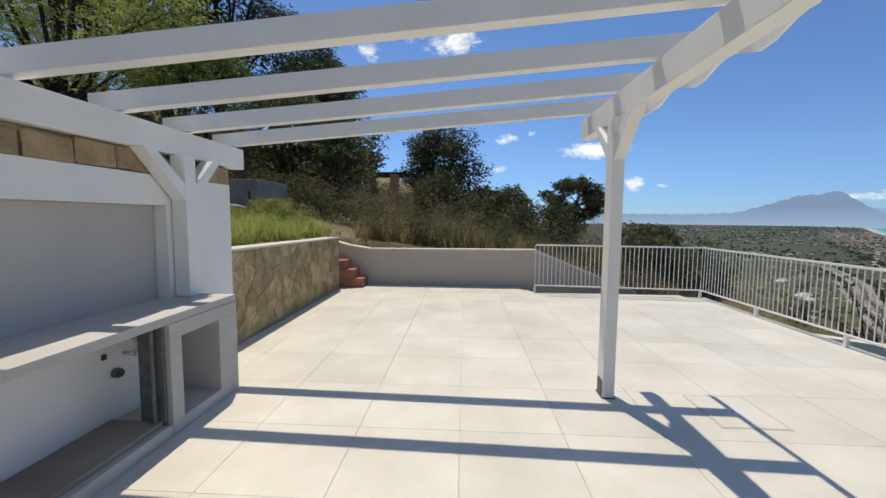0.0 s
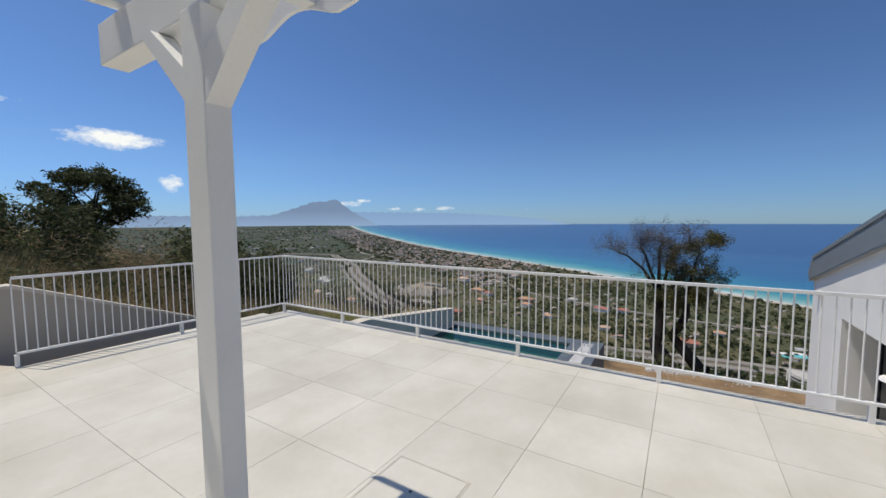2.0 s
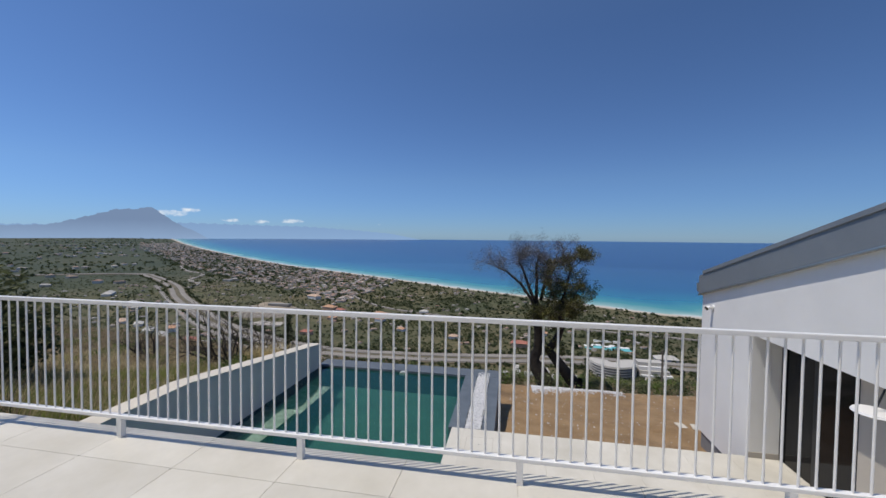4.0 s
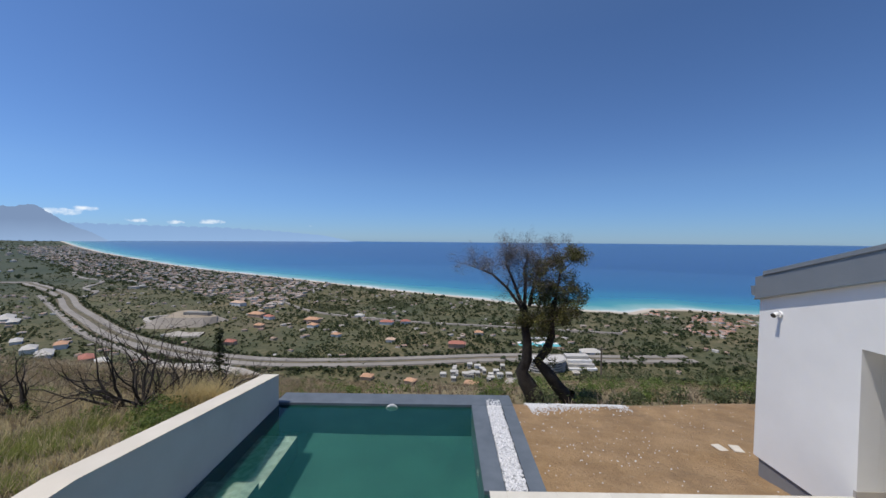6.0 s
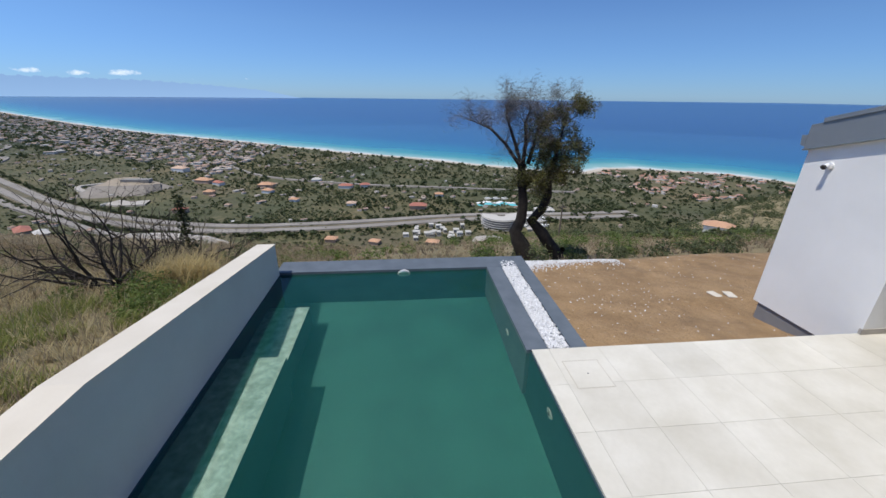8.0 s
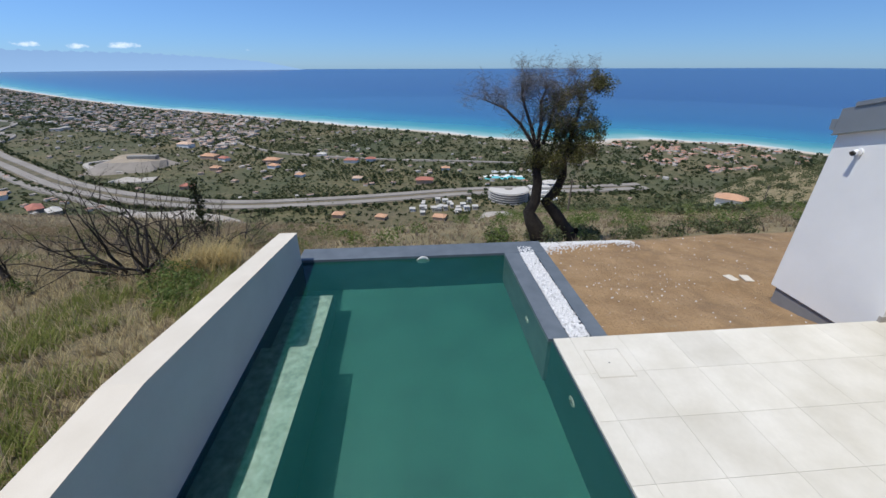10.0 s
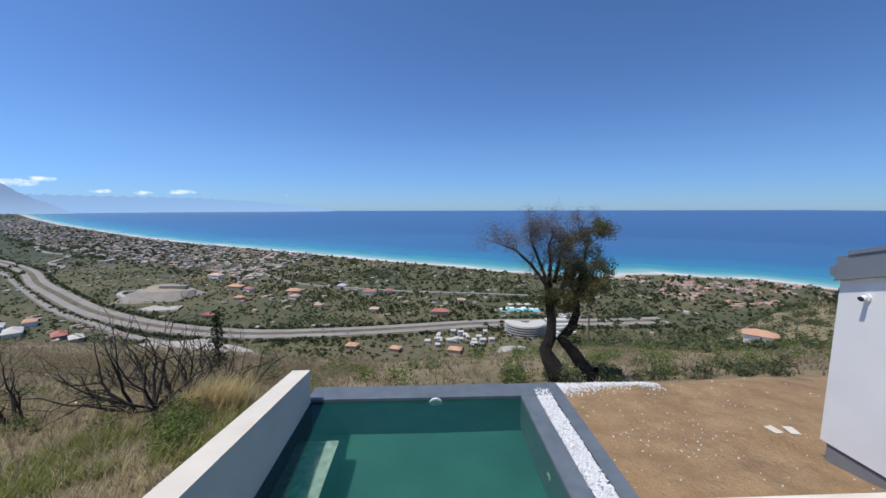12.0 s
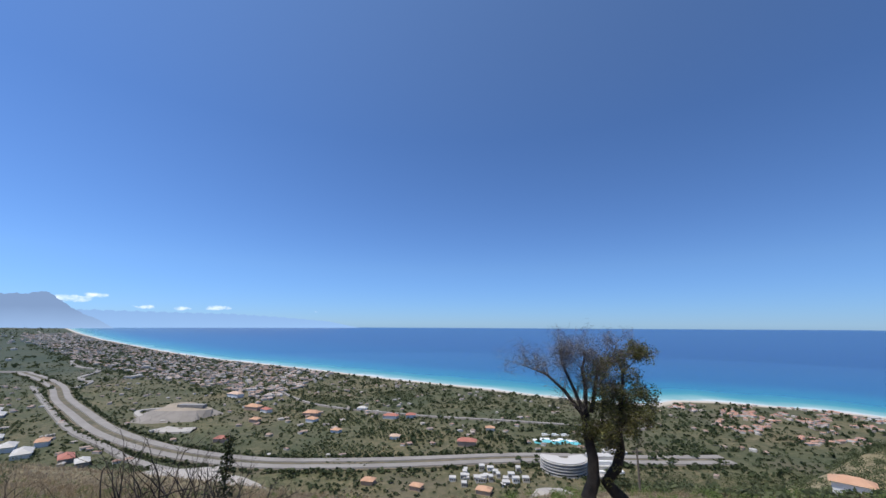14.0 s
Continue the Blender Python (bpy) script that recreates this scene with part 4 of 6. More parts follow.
def twigs(pts, first, way, length, radius, depth, into, tips, n=2, wild=0.5, lift=0.2):
    for p in pts[first:]:
        for k in range(n):
            d = np.array(way) + rng.normal(size=3) * 0.45
            grow(p, d, length * rng.uniform(0.7, 1.2), radius, depth, into, tips, wild, lift, (2, 2), 0.74, 5)


stems, thin, tips, leafy = [], [], [], []
limb([(2.05, -4.7), (2.18, -4.2), (2.50, -3.62), (2.60, -3.32), (2.42, -2.9), (2.44, -2.23), (2.53, -1.5), (2.54, -0.96)], 0.31, 0.10, stems, 10)
limb([(2.05, -4.7), (2.0, -4.1), (2.22, -3.75), (2.45, -3.4)], 0.22, 0.10, stems, 8)
limb([(0.80, -4.7), (0.98, -4.25), (1.34, -3.8), (1.67, -3.35), (2.02, -2.95), (1.73, -2.5), (1.58, -2.01), (1.58, -1.28), (1.48, -0.74)], 0.27, 0.09, stems, 10)
limb([(1.0, -4.6), (0.85, -4.2), (0.82, -4.0)], 0.16, 0.09, stems, 8)
a = limb([(2.54, -1.35), (2.71, -0.95), (3.14, -0.34), (3.69, 0.15), (4.05, 0.30), (4.30, 0.38)], 0.075, 0.015, stems)
b = limb([(2.56, -1.11), (2.83, -0.42), (3.05, 0.20), (3.22, 0.55), (3.22, 0.74)], 0.07, 0.014, stems)
c = limb([(2.54, -0.96), (2.53, -0.2), (2.55, 0.30), (2.52, 0.58), (2.44, 0.75)], 0.075, 0.014, stems)
d = limb([(2.36, -0.96), (2.23, -0.2), (2.09, 0.22), (1.82, 0.55), (1.60, 0.76)], 0.07, 0.013, stems)
e = limb([(1.58, -1.28), (1.43, -0.44), (1.27, 0.23), (0.95, 0.56)], 0.07, 0.013, stems)
g = limb([(1.58, -1.6), (1.30, -1.1), (1.05, -0.75), (0.90, -0.3)], 0.05, 0.013, stems)
h = limb([(2.45, -1.9), (2.15, -1.4), (1.98, -0.8), (2.0, -0.1)], 0.05, 0.012, stems)
twigs(a, 1, (0, 0.3, 0.6), 0.36, 0.014, 3, thin, tips, 4, 0.6, 0.05)
twigs(b, 1, (0, 0.1, 0.8), 0.34, 0.014, 3, thin, tips, 5, 0.6, 0.05)
twigs(c, 1, (0, 0.0, 0.8), 0.34, 0.014, 3, thin, tips, 5, 0.6, 0.05)
twigs(d, 1, (0, -0.3, 0.6), 0.36, 0.014, 3, thin, tips, 6, 0.6, 0.0)
twigs(e, 0, (0, -0.3, 0.4), 0.34, 0.014, 3, thin, leafy, 4, 0.6, 0.0)
twigs(g, 0, (0, -0.3, 0.3), 0.30, 0.014, 3, thin, leafy, 2, 0.55, 0.0)
twigs(h, 0, (0, -0.1, 0.6), 0.30, 0.014, 3, thin, leafy, 4, 0.6, 0.0)
o = new("trunk", joined("trunk", stems, M_BARK))
o.parent = lone
o = new("branchwork", joined("branchwork", thin, M_TWIG))
o.parent = lone
CLUMPS = [(2.48, 0.30, 0.30), (2.30, 0.0, 0.26), (2.11, -0.25, 0.28), (2.12, -0.96, 0.26), (2.12, -1.5, 0.24), (1.19, -0.10, 0.34), (1.10, 0.16, 0.26), (1.33, -0.67, 0.34), (1.57, -1.36, 0.30),
          (1.34, -1.25, 0.32), (1.71, -2.05, 0.26), (1.84, -2.55, 0.22), (1.00, -0.95, 0.26), (1.74, -0.43, 0.24), (1.9, -1.9, 0.22), (2.3, -0.6, 0.22), (1.6, -2.9, 0.2), (2.0, -2.9, 0.18)]
blobs = [(gx + rng.normal() * 0.25, y + rng.normal() * 0.07, z + rng.normal() * 0.07, r * 0.9, r) for y, z, r in CLUMPS for k in range(2)]
blobs += [(*p, 0.20, 0.22) for p in leafy[::6]]
blobs += [(gx, 0.2, -4.25, 0.4, 0.3), (gx - 0.2, 2.7, -4.3, 0.45, 0.35), (gx, 3.15, -4.2, 0.4, 0.4), (gx - 0.3, 1.5, -4.4, 0.35, 0.22)]
o = new("crown", leaf_mesh("crown", cloud_points(blobs, 85), 0.036, leaf_material("lone_leaf", (0.045, 0.052, 0.018), (0.27, 0.26, 0.085)), 0.42))
o.parent = lone
spray = np.concatenate([cloud_points([(*p, 0.20, 0.22)], 4) for p in tips + leafy])
o = new("twig_spray", leaf_mesh("twig_spray", spray, 0.12, M_TWIG, 0.024, 0.1))
o.parent = lone

# scorched bare bushes left of the pool
for k, (x, y, h, n) in enumerate(((13.3, 12.4, 3.0, 12), (14.9, 12.9, 1.9, 7), (15.7, 13.2, 2.4, 6), (17.8, 13.2, 2.8, 6), (18.6, 12.7, 2.2, 5), (12.4, 14.2, 1.8, 6), (16.6, 15.6, 2.0, 5))):
    bush = empty("scorched_bush", "bare scorched bush with crooked black branches", "bush", "scorched bushes")
    tubes, tips = [], []
    z = base(x, y, -0.1)
    for j in range(n):
        a = 2 * math.pi * j / n + rng.uniform(-0.4, 0.4)
        grow((x + 0.08 * math.cos(a), y + 0.08 * math.sin(a), z), (0.75 * math.cos(a), 0.75 * math.sin(a), 0.9), h * 0.36, 0.042, 3, tubes, tips, 0.6, 0.08, (2, 2), 0.75, 5)
    o = new("branchwork", joined("branchwork", tubes, M_CHAR))
    o.parent = bush
tall = empty("young_cypress", "slim dark young cypress on the slope", "tree")
x, y = 22.5, 16.0
z = base(x, y, -0.1)
o = new("trunk", joined("trunk", [tube([(x, y, z), (x, y, z + 2.6)], [0.05, 0.02], 6)], M_BARK))
o.parent = tall
o = new("crown", leaf_mesh("crown", cloud_points([(x, y, z + 0.5 + 0.32 * k, 0.34 - 0.02 * k, 0.28) for k in range(8)], 90), 0.07, L_OAK))
o.parent = tall


def scatter(n, x0, x1, y0, y1, keep):
    p = np.stack([rng.uniform(x0, x1, n), rng.uniform(y0, y1, n)], 1)
    return p[keep(p[:, 0], p[:, 1])]


def clear_bank(x, y):
    return ~((x > -6.5) & (x < -2.5) & (y < 11.8)) & ~((x > 5.5) & (x < 12) & (y < 13))


def hillside(x, y):
    """Open ground: not the levelled plot, walls or pool."""
    return ~((x > -3.0) & (x < 15.2) & (y < 9.5)) & ~((x > 8.0) & (x < 16.9) & (y < 4.4)) & ~((x > -3.0) & (x < 14.2) & (y < 9.55)) & ~((x < -2.4) & (y < 4.2))


def blades(name, pts, height, width, mat, label, lean=0.45, per=6, patch=None):
    """Tufts of thin pointed blades, one object for the lot."""
    n = len(pts)
    z = ground_z(pts[:, 0], pts[:, 1])
    root = np.repeat(np.column_stack([pts, z - 0.03]), per, 0)
    m = len(root)
    root[:, :2] += rng.normal(size=(m, 2)) * width * 3
    a = rng.uniform(0, 2 * math.pi, m)
    h = height * np.repeat(rng.uniform(0.5, 1.4, n), per) * rng.uniform(0.6, 1.2, m)
    tip = root + np.column_stack([np.cos(a) * h * lean, np.sin(a) * h * lean, h])
    side = np.column_stack([-np.sin(a + 0.7), np.cos(a + 0.7), np.zeros(m)]) * (width * rng.uniform(0.6, 1.3, (m, 1)))
    mid = root * 0.45 + tip * 0.55 + np.column_stack([-np.cos(a), -np.sin(a), np.zeros(m)]) * (h * lean * 0.22)[:, None]
    co = np.stack([root - side, root + side, mid - side * 0.7, mid + side * 0.7, tip], 1).reshape(-1, 3)
    f = (np.array([(0, 1, 3), (0, 3, 2), (2, 3, 4)])[None] + (np.arange(m) * 5)[:, None, None]).reshape(-1, 3)
    ob = new(name, raw_mesh(name, co, f, mat))
    return tagged(ob, label, "grass", kind="stuff")


def patchy(x, y, s, lo):
    return np.sin(x * s + 1.0 + np.sin(y * s * 0.7)) * np.sin(y * s * 1.13 + 2.0) + 0.5 * np.sin((x + y) * s * 2.3) > lo


near = scatter(26000, 6, 34, 9.4, 34, lambda x, y: hillside(x, y) & (rng.random(len(x)) < 7.0 / np.hypot(x - 5, y - 4)))
blades("dry_grass", near, 0.24, 0.0055, L_STRAW, "tall dry straw-coloured grass on the slope", 0.5, 7)
far_g = scatter(20000, 14, 75, -60, 70, hillside)
blades("dry_grass", far_g, 0.32, 0.020, L_STRAW, "dry straw-coloured grass on the hillside", 0.6, 5)
up = scatter(6500, -26, 9, 9.2, 42, lambda x, y: hillside(x, y) & clear_bank(x, y))
blades("dry_grass", up, 0.40, 0.009, L_BROWN, "dry grass on the upper bank", 0.5, 6)
gr = scatter(9000, 7, 26, 9.4, 26, lambda x, y: hillside(x, y) & patchy(x, y, 0.55, 0.25))
blades("green_weeds", gr, 0.22, 0.007, L_GRASS, "patches of green weeds in dry grass", 0.5, 6)
band = scatter(1500, -2.6, 6.5, 9.1, 13.5, hillside)
blades("dry_stalks", band, 0.50, 0.006, L_GOLD, "thick dry stalks behind the parapet wall", 0.4, 6)
band = scatter(3200, -2.6, 6.5, 9.1, 15, hillside)
blades("dry_stalks", band, 0.55, 0.006, L_BROWN, "brown dead stalks behind the parapet wall", 0.5, 6)
NEAR_BANK = [(x, y, rng.uniform(0.25, 0.6), rng.uniform(0.5, 1.3)) for x, y in scatter(150, -6.4, 6.0, 9.6, 17.0, lambda x, y: (y > 11.5) | (x > -2.4))]
band = scatter(2300, -2.6, 6.5, 9.1, 15.5, lambda x, y: hillside(x, y) & patchy(x, y, 1.1, -0.1))
blades("green_weeds", band, 0.7, 0.007, L_OLIVE, "green weeds behind the parapet wall", 0.35, 7)
band = scatter(3000, 6, 15, 9.4, 16, hillside)
blades("dry_grass", band, 0.22, 0.005, L_DRY, "fine brown dry grass beside the pool", 0.6, 6)
stalk = scatter(420, 6, 22, 9.5, 22, hillside)
blades("pale_stalks", stalk, 0.62, 0.003, L_DRY, "tall pale dead stalks standing in the scrub", 0.35, 3)
band = scatter(3600, 6.5, 13.5, 9.4, 12.4, lambda x, y: hillside(x, y) & patchy(x, y, 1.3, -0.2))
blades("green_weeds", band, 0.20, 0.006, L_GRASS, "fresh green weeds beside the pool wall", 0.6, 7)
gr = scatter(6000, -6.5, -2.8, 4.3, 9.6, lambda x, y: hillside(x, y) & (x < -2.8) & patchy(x, y, 1.7, -0.1))
blades("green_grass", gr, 0.13, 0.010, L_GRASS, "fresh green grass above the stone wall", 0.6, 6)


def clumps(name, spots, mat, leaf, per, label, aspect=0.5, cat="shrub"):
    """Low uneven shrubs as one object; spots: x, y, radius, height."""
    b = [(x, y, base(x, y) + h * 0.42, r, h * 0.6) for x, y, r, h in spots]
    ob = new(name, leaf_mesh(name, cloud_points(b, per), leaf, mat, aspect))
    return tagged(ob, label, cat, kind="stuff")


def spots(n, x0, x1, y0, y1, r, h, grow_far=0.0):
    p = scatter(n, x0, x1, y0, y1, lambda x, y: hillside(x, y) & clear_bank(x, y))
    return [(x, y, r * rng.uniform(0.6, 1.4) * (1 + grow_far * max(0, math.hypot(x - 6, y - 6) - 20)), h * rng.uniform(0.6, 1.4) * (1 + grow_far * max(0, math.hypot(x - 6, y - 6) - 20))) for x, y in p]


clumps("brown_scrub", NEAR_BANK[::2], L_BROWN, 0.06, 420, "tangled brown scrub above the parapet wall", 0.09)
clumps("green_scrub", NEAR_BANK[1::4], L_OLIVE, 0.04, 520, "grey-green bushes above the parapet wall", 0.35)
clumps("dark_scrub", NEAR_BANK[3::4], L_OAK, 0.04, 520, "dark bushes above the parapet wall", 0.35)
clumps("brown_scrub", spots(330, -24, 10, 10.2, 42, 0.9, 1.5), L_BROWN, 0.075, 330, "dry brown scrub on the upper bank", 0.10)
clumps("brown_scrub", spots(80, -22, 12, 9.8, 40, 0.7, 1.2), L_BROWN, 0.085, 160, "dry brown stalks on the upper bank", 0.07)
clumps("green_scrub", spots(260, -24, 10, 10.2, 42, 0.7, 1.3), L_OAK, 0.055, 380, "dark grey-green scrub on the upper bank", 0.35)
clumps("brown_scrub", spots(300, 8, 30, 10.2, 32, 0.40, 0.26), L_STRAW, 0.045, 330, "tangled brown twiggy scrub beside the pool", 0.09)
clumps("dead_scrub", spots(160, 8, 30, 10.2, 32, 0.45, 0.34), L_BROWN, 0.05, 330, "dark brown dead brush beside the pool", 0.09)
clumps("green_scrub", spots(150, 8, 30, 10.2, 32, 0.32, 0.24), L_GREEN, 0.03, 330, "low green brambles in the dry scrub", 0.4)
clumps("brown_scrub", spots(150, 12, 40, 11.5, 50, 0.5, 0.5, 0.02), L_STRAW, 0.055, 300, "dry brown scrub on the slope", 0.10)
clumps("green_scrub", spots(50, 15, 45, 12, 60, 0.5, 0.5, 0.02), L_OLIVE, 0.05, 300, "grey-green scrub on the slope", 0.35)
clumps("green_scrub", spots(170, 17, 60, -45, 12, 0.5, 0.55, 0.02), L_GREEN, 0.06, 300, "grey-green scrub below the bare soil", 0.4)
clumps("brown_scrub", spots(160, 16, 55, -38, 12, 0.5, 0.45, 0.02), L_BROWN, 0.07, 240, "dry scrub below the bare soil", 0.10)
p = scatter(2200, 36, 300, -280, -14, lambda x, y: (y < -0.45 * x + 20) & (y > -1.5 * x))
clumps("hillside_shrubs", [(x, y, (0.4 + 0.014 * x) * rng.uniform(0.5, 1.2), (0.4 + 0.014 * x) * rng.uniform(0.5, 1.2)) for x, y in p], L_OLIVE, 0.32, 90, "dark shrubs scattered over the far slope")
clumps("green_shrub", [(12.7, 11.4, 0.5, 0.5), (12.1, 11.0, 0.45, 0.45), (11.5, 10.7, 0.35, 0.3)], L_GREEN, 0.03, 900, "green bramble growing along the pool wall")
tuft = np.array([(-2.95, 5.2), (-3.1, 6.0), (-2.95, 6.8), (-3.2, 7.4), (-3.0, 8.0), (-3.5, 6.6), (-3.7, 7.6), (-3.1, 8.5)]).repeat(40, 0) + rng.normal(size=(320, 2)) * np.array([0.10, 0.22])
blades("green_tussock", tuft[tuft[:, 0] < -2.8], 0.34, 0.008, L_BRIGHT, "arching green tussocks along the top of the stone wall", 0.7, 9)
clumps("green_tussock", [(-4.0, 8.3, 0.5, 0.55), (-3.45, 8.1, 0.45, 0.5), (-4.3, 8.9, 0.45, 0.5)], L_GRASS, 0.15, 420, "arching bright green tussock grass", 0.07)
tuft = np.array([(13.6, 11.2), (13.9, 11.4), (13.4, 11.5), (13.8, 10.9)]).repeat(44, 0) + rng.normal(size=(176, 2)) * 0.17
blades("golden_tussock", tuft, 0.62, 0.006, L_GOLD, "golden dry tussock beside the pool wall", 0.55, 12)
wild = spots(40, 16.6, 20.5, -8, 4, 0.35, 0.45)
clumps("green_scrub", wild, L_OLIVE, 0.05, 300, "low green scrub along the edge of the soil")

# pebbles: white rubble along the edge of the soil
def rubble(name, pts, size, mat, label):
    ico = bmesh.new()
    bmesh.ops.create_icosphere(ico, subdivisions=1, radius=1.0)
    v0 = np.array([v.co for v in ico.verts])
    f0 = np.array([[v.index for v in f.verts] for f in ico.faces])
    ico.free()
    n, k = len(pts), len(v0)
    s = size * rng.uniform(0.5, 1.5, (n, 1, 1)) * rng.uniform(0.6, 1.2, (n, 1, 3))
    a = rng.uniform(0, 6.28, n)
    rot = np.zeros((n, 3, 3))
    rot[:, 0, 0], rot[:, 0, 1], rot[:, 1, 0], rot[:, 1, 1], rot[:, 2, 2] = np.cos(a), -np.sin(a), np.sin(a), np.cos(a), 1
    v = np.einsum("nij,nkj->nki", rot, v0[None] * s * (1 + 0.18 * rng.normal(size=(n, k, 1)))) + np.asarray(pts)[:, None]
    f = (f0[None] + (np.arange(n) * k)[:, None, None]).reshape(-1, 3)
    ob = new(name, raw_mesh(name, v.reshape(-1, 3), f, mat))
    return tagged(ob, label, "stones", kind="stuff")


q = np.column_stack([rng.uniform(0, 1, 2200) ** 1.3, rng.normal(size=2200) * 0.22])
ridge_y = 2.75 - 2.95 * q[:, 0]
ridge_x = 16.45 + 0.35 * np.sin(q[:, 0] * 3.0) + q[:, 1] * 1.4
rubble("white_rubble", np.column_stack([ridge_x, ridge_y, ground_z(ridge_x, ridge_y) + 0.012]), 0.023, M_PEBBLE, "white stone rubble along the edge of bare soil")
q = scatter(1100, 10.5, 16.6, -5.5, 3.6, lambda x, y: rng.random(len(x)) < 0.22 + 0.78 * np.exp(-((x - 13.1) ** 2 + (y - 1.7) ** 2) / 1.2))
rubble("soil_stones", np.column_stack([q, ground_z(q[:, 0], q[:, 1]) + 0.003]), 0.013, M_PEBBLE, "small pale stones strewn over bare soil")
q = np.column_stack([rng.uniform(10.2, 13.4, 5200), rng.uniform(4.07, 4.38, 5200)])
rubble("white_pebbles", np.column_stack([q, np.full(len(q), -2.335) + rng.uniform(0, 0.03, len(q))]), 0.016, M_PEBBLE, "bed of white pebbles in the pool rim channel")

# utility poles on the far slope
for px, py, ph in ((118, -109, 7.0), (62, -18, 6.0)):
    pole = empty("utility_pole", "plain grey wooden utility pole on the slope", "pole", "utility poles")
    pz = base(px, py, -0.3)
    bm = bmesh.new()
    cyl_into(bm, (px, py, pz), (px, py, pz + ph), 0.16, 0.11, 10)
    part("shaft", bm, M_TWIG, pole)
    box_part("crossarm", (px - 0.06, px + 0.06, py - 0.7, py + 0.7, pz + ph - 0.5, pz + ph - 0.36), M_TWIG, pole)

# ---- the coastal plain ----
M_ROAD = surface("sunlit_asphalt", (0.22, 0.20, 0.18), (0.30, 0.28, 0.25), 0.05, 0.8, 0.95, 0.0)
M_BANK = surface("road_bank_earth", (0.06, 0.062, 0.035), (0.20, 0.16, 0.105), 0.09, 0.6, 0.95, 0.0)
M_DUST = surface("pale_gravel", (0.34, 0.31, 0.27), (0.46, 0.43, 0.39), 0.05, 0.8, 0.95, 0.0)
M_QUARRY = surface("quarry_stone", (0.20, 0.18, 0.155), (0.30, 0.27, 0.235), 0.08, 0.9, 0.95, 0.0)
M_TANTOP = surface("tan_gravel", (0.27, 0.225, 0.165), (0.38, 0.32, 0.245), 0.06, 0.7, 0.95, 0.0)
M_AQUA = plain("pool_blue", (0.16, 0.55, 0.58), 0.2)


def house_paint(name, stops):
    m, nt, b = material(name, 0.9)
    g = nt.nodes.new("ShaderNodeNewGeometry")
    nt.links.new(ramp(nt, g.outputs["Random Per Island"], stops), b.inputs["Base Color"])
    return m


M_TOWN_WALL = house_paint("town_wall", [(0.0, (0.62, 0.59, 0.54)), (0.4, (0.50, 0.44, 0.37)), (0.7, (0.56, 0.48, 0.40)), (1.0, (0.74, 0.72, 0.68))])
M_TOWN_ROOF = house_paint("town_roof", [(0.0, (0.30, 0.185, 0.14)), (0.3, (0.36, 0.27, 0.21)), (0.55, (0.40, 0.385, 0.36)), (0.8, (0.32, 0.215, 0.165)), (1.0, (0.24, 0.20, 0.17))])

M_TILED = house_paint("tiled_roofs", [(0.0, (0.40, 0.20, 0.14)), (0.4, (0.46, 0.27, 0.19)), (0.7, (0.36, 0.20, 0.15)), (1.0, (0.48, 0.42, 0.37))])


def smooth_path(pts, n=10):
    p = np.array([pts[0]] + list(pts) + [pts[-1]], float)
    out = []
    for i in range(1, len(p) - 2):
        for t in np.arange(n) / n:
            a, b, c, d = p[i - 1], p[i], p[i + 1], p[i + 2]
            out.append(0.5 * (2 * b + (c - a) * t + (2 * a - 5 * b + 4 * c - d) * t * t + (3 * b - a - 3 * c + d) * t ** 3))
    return np.array(out + [p[-2]])


def road(name, pts, width, mat, label, lift=1.0, shift=0.0, cat="road"):
    c = smooth_path(pts)
    d = unit(np.gradient(c, axis=0))
    s = np.column_stack([-d[:, 1], d[:, 0]])
    c = c + s * shift
    z = ground_z(c[:, 0], c[:, 1]) + lift
    rows = [np.column_stack([c + s * (width / 2), z]), np.column_stack([c - s * (width / 2), z]),
            np.column_stack([c - s * (width / 2 + 0.8), z - 2.5]), np.column_stack([c + s * (width / 2 + 0.8), z - 2.5])]
    n = len(c)
    co = np.concatenate(rows)
    f = []
    for i in range(n - 1):
        for a, b in ((0, 1), (1, 2), (3, 0)):
            f.append((a * n + i, b * n + i, b * n + i + 1, a * n + i + 1))
    ob = new(name, raw_mesh(name, co, f, mat))
    return tagged(ob, label, cat, kind="structure")


HWY = [(250, 1750), (620, 1300), (803, 962), (778, 846), (649, 660), (532, 528), (459, 434), (385, 334), (335, 241), (312, 160), (312, 93), (318, 24), (330, -57), (331, -129), (334, -205)]
road("road_bank", HWY, 25, M_BANK, "bare earth verge along the motorway", 0.7)
road("road_motorway", HWY, 7.0, M_ROAD, "sunlit motorway carriageway on the plain", 1.5, 6.8)
road("road_motorway", HWY, 7.0, M_ROAD, "sunlit motorway carriageway on the plain", 1.5, -6.8)
road("road_local", [(640, 690), (476, 486), (388, 372), (340, 294), (312, 250), (292, 205), (282, 160)], 5.5, M_ROAD, "pale local road beside the motorway", 1.6)
road("road_local", [(2650, 2890), (1500, 1490), (975, 957), (865, 787), (747, 713), (690, 640), (620, 600)], 9, M_ROAD, "road through the coastal town", 1.6)
road("road_local", [(700, 330), (540, 200), (482, 70), (462, -40), (445, -120), (430, -190)], 4, M_ROAD, "thin straight road across the groves", 1.6)
road("road_track", [(430, 330), (470, 372), (500, 330)], 5, M_DUST, "pale quarry track", 1.6)
road("road_track", [(398, 292), (393, 276), (397, 258)], 16, M_DUST, "white gravel patch below the quarry", 1.6)
road("road_track", [(278, 215), (288, 195), (296, 170)], 9, M_DUST, "pale gravel yard", 1.6)
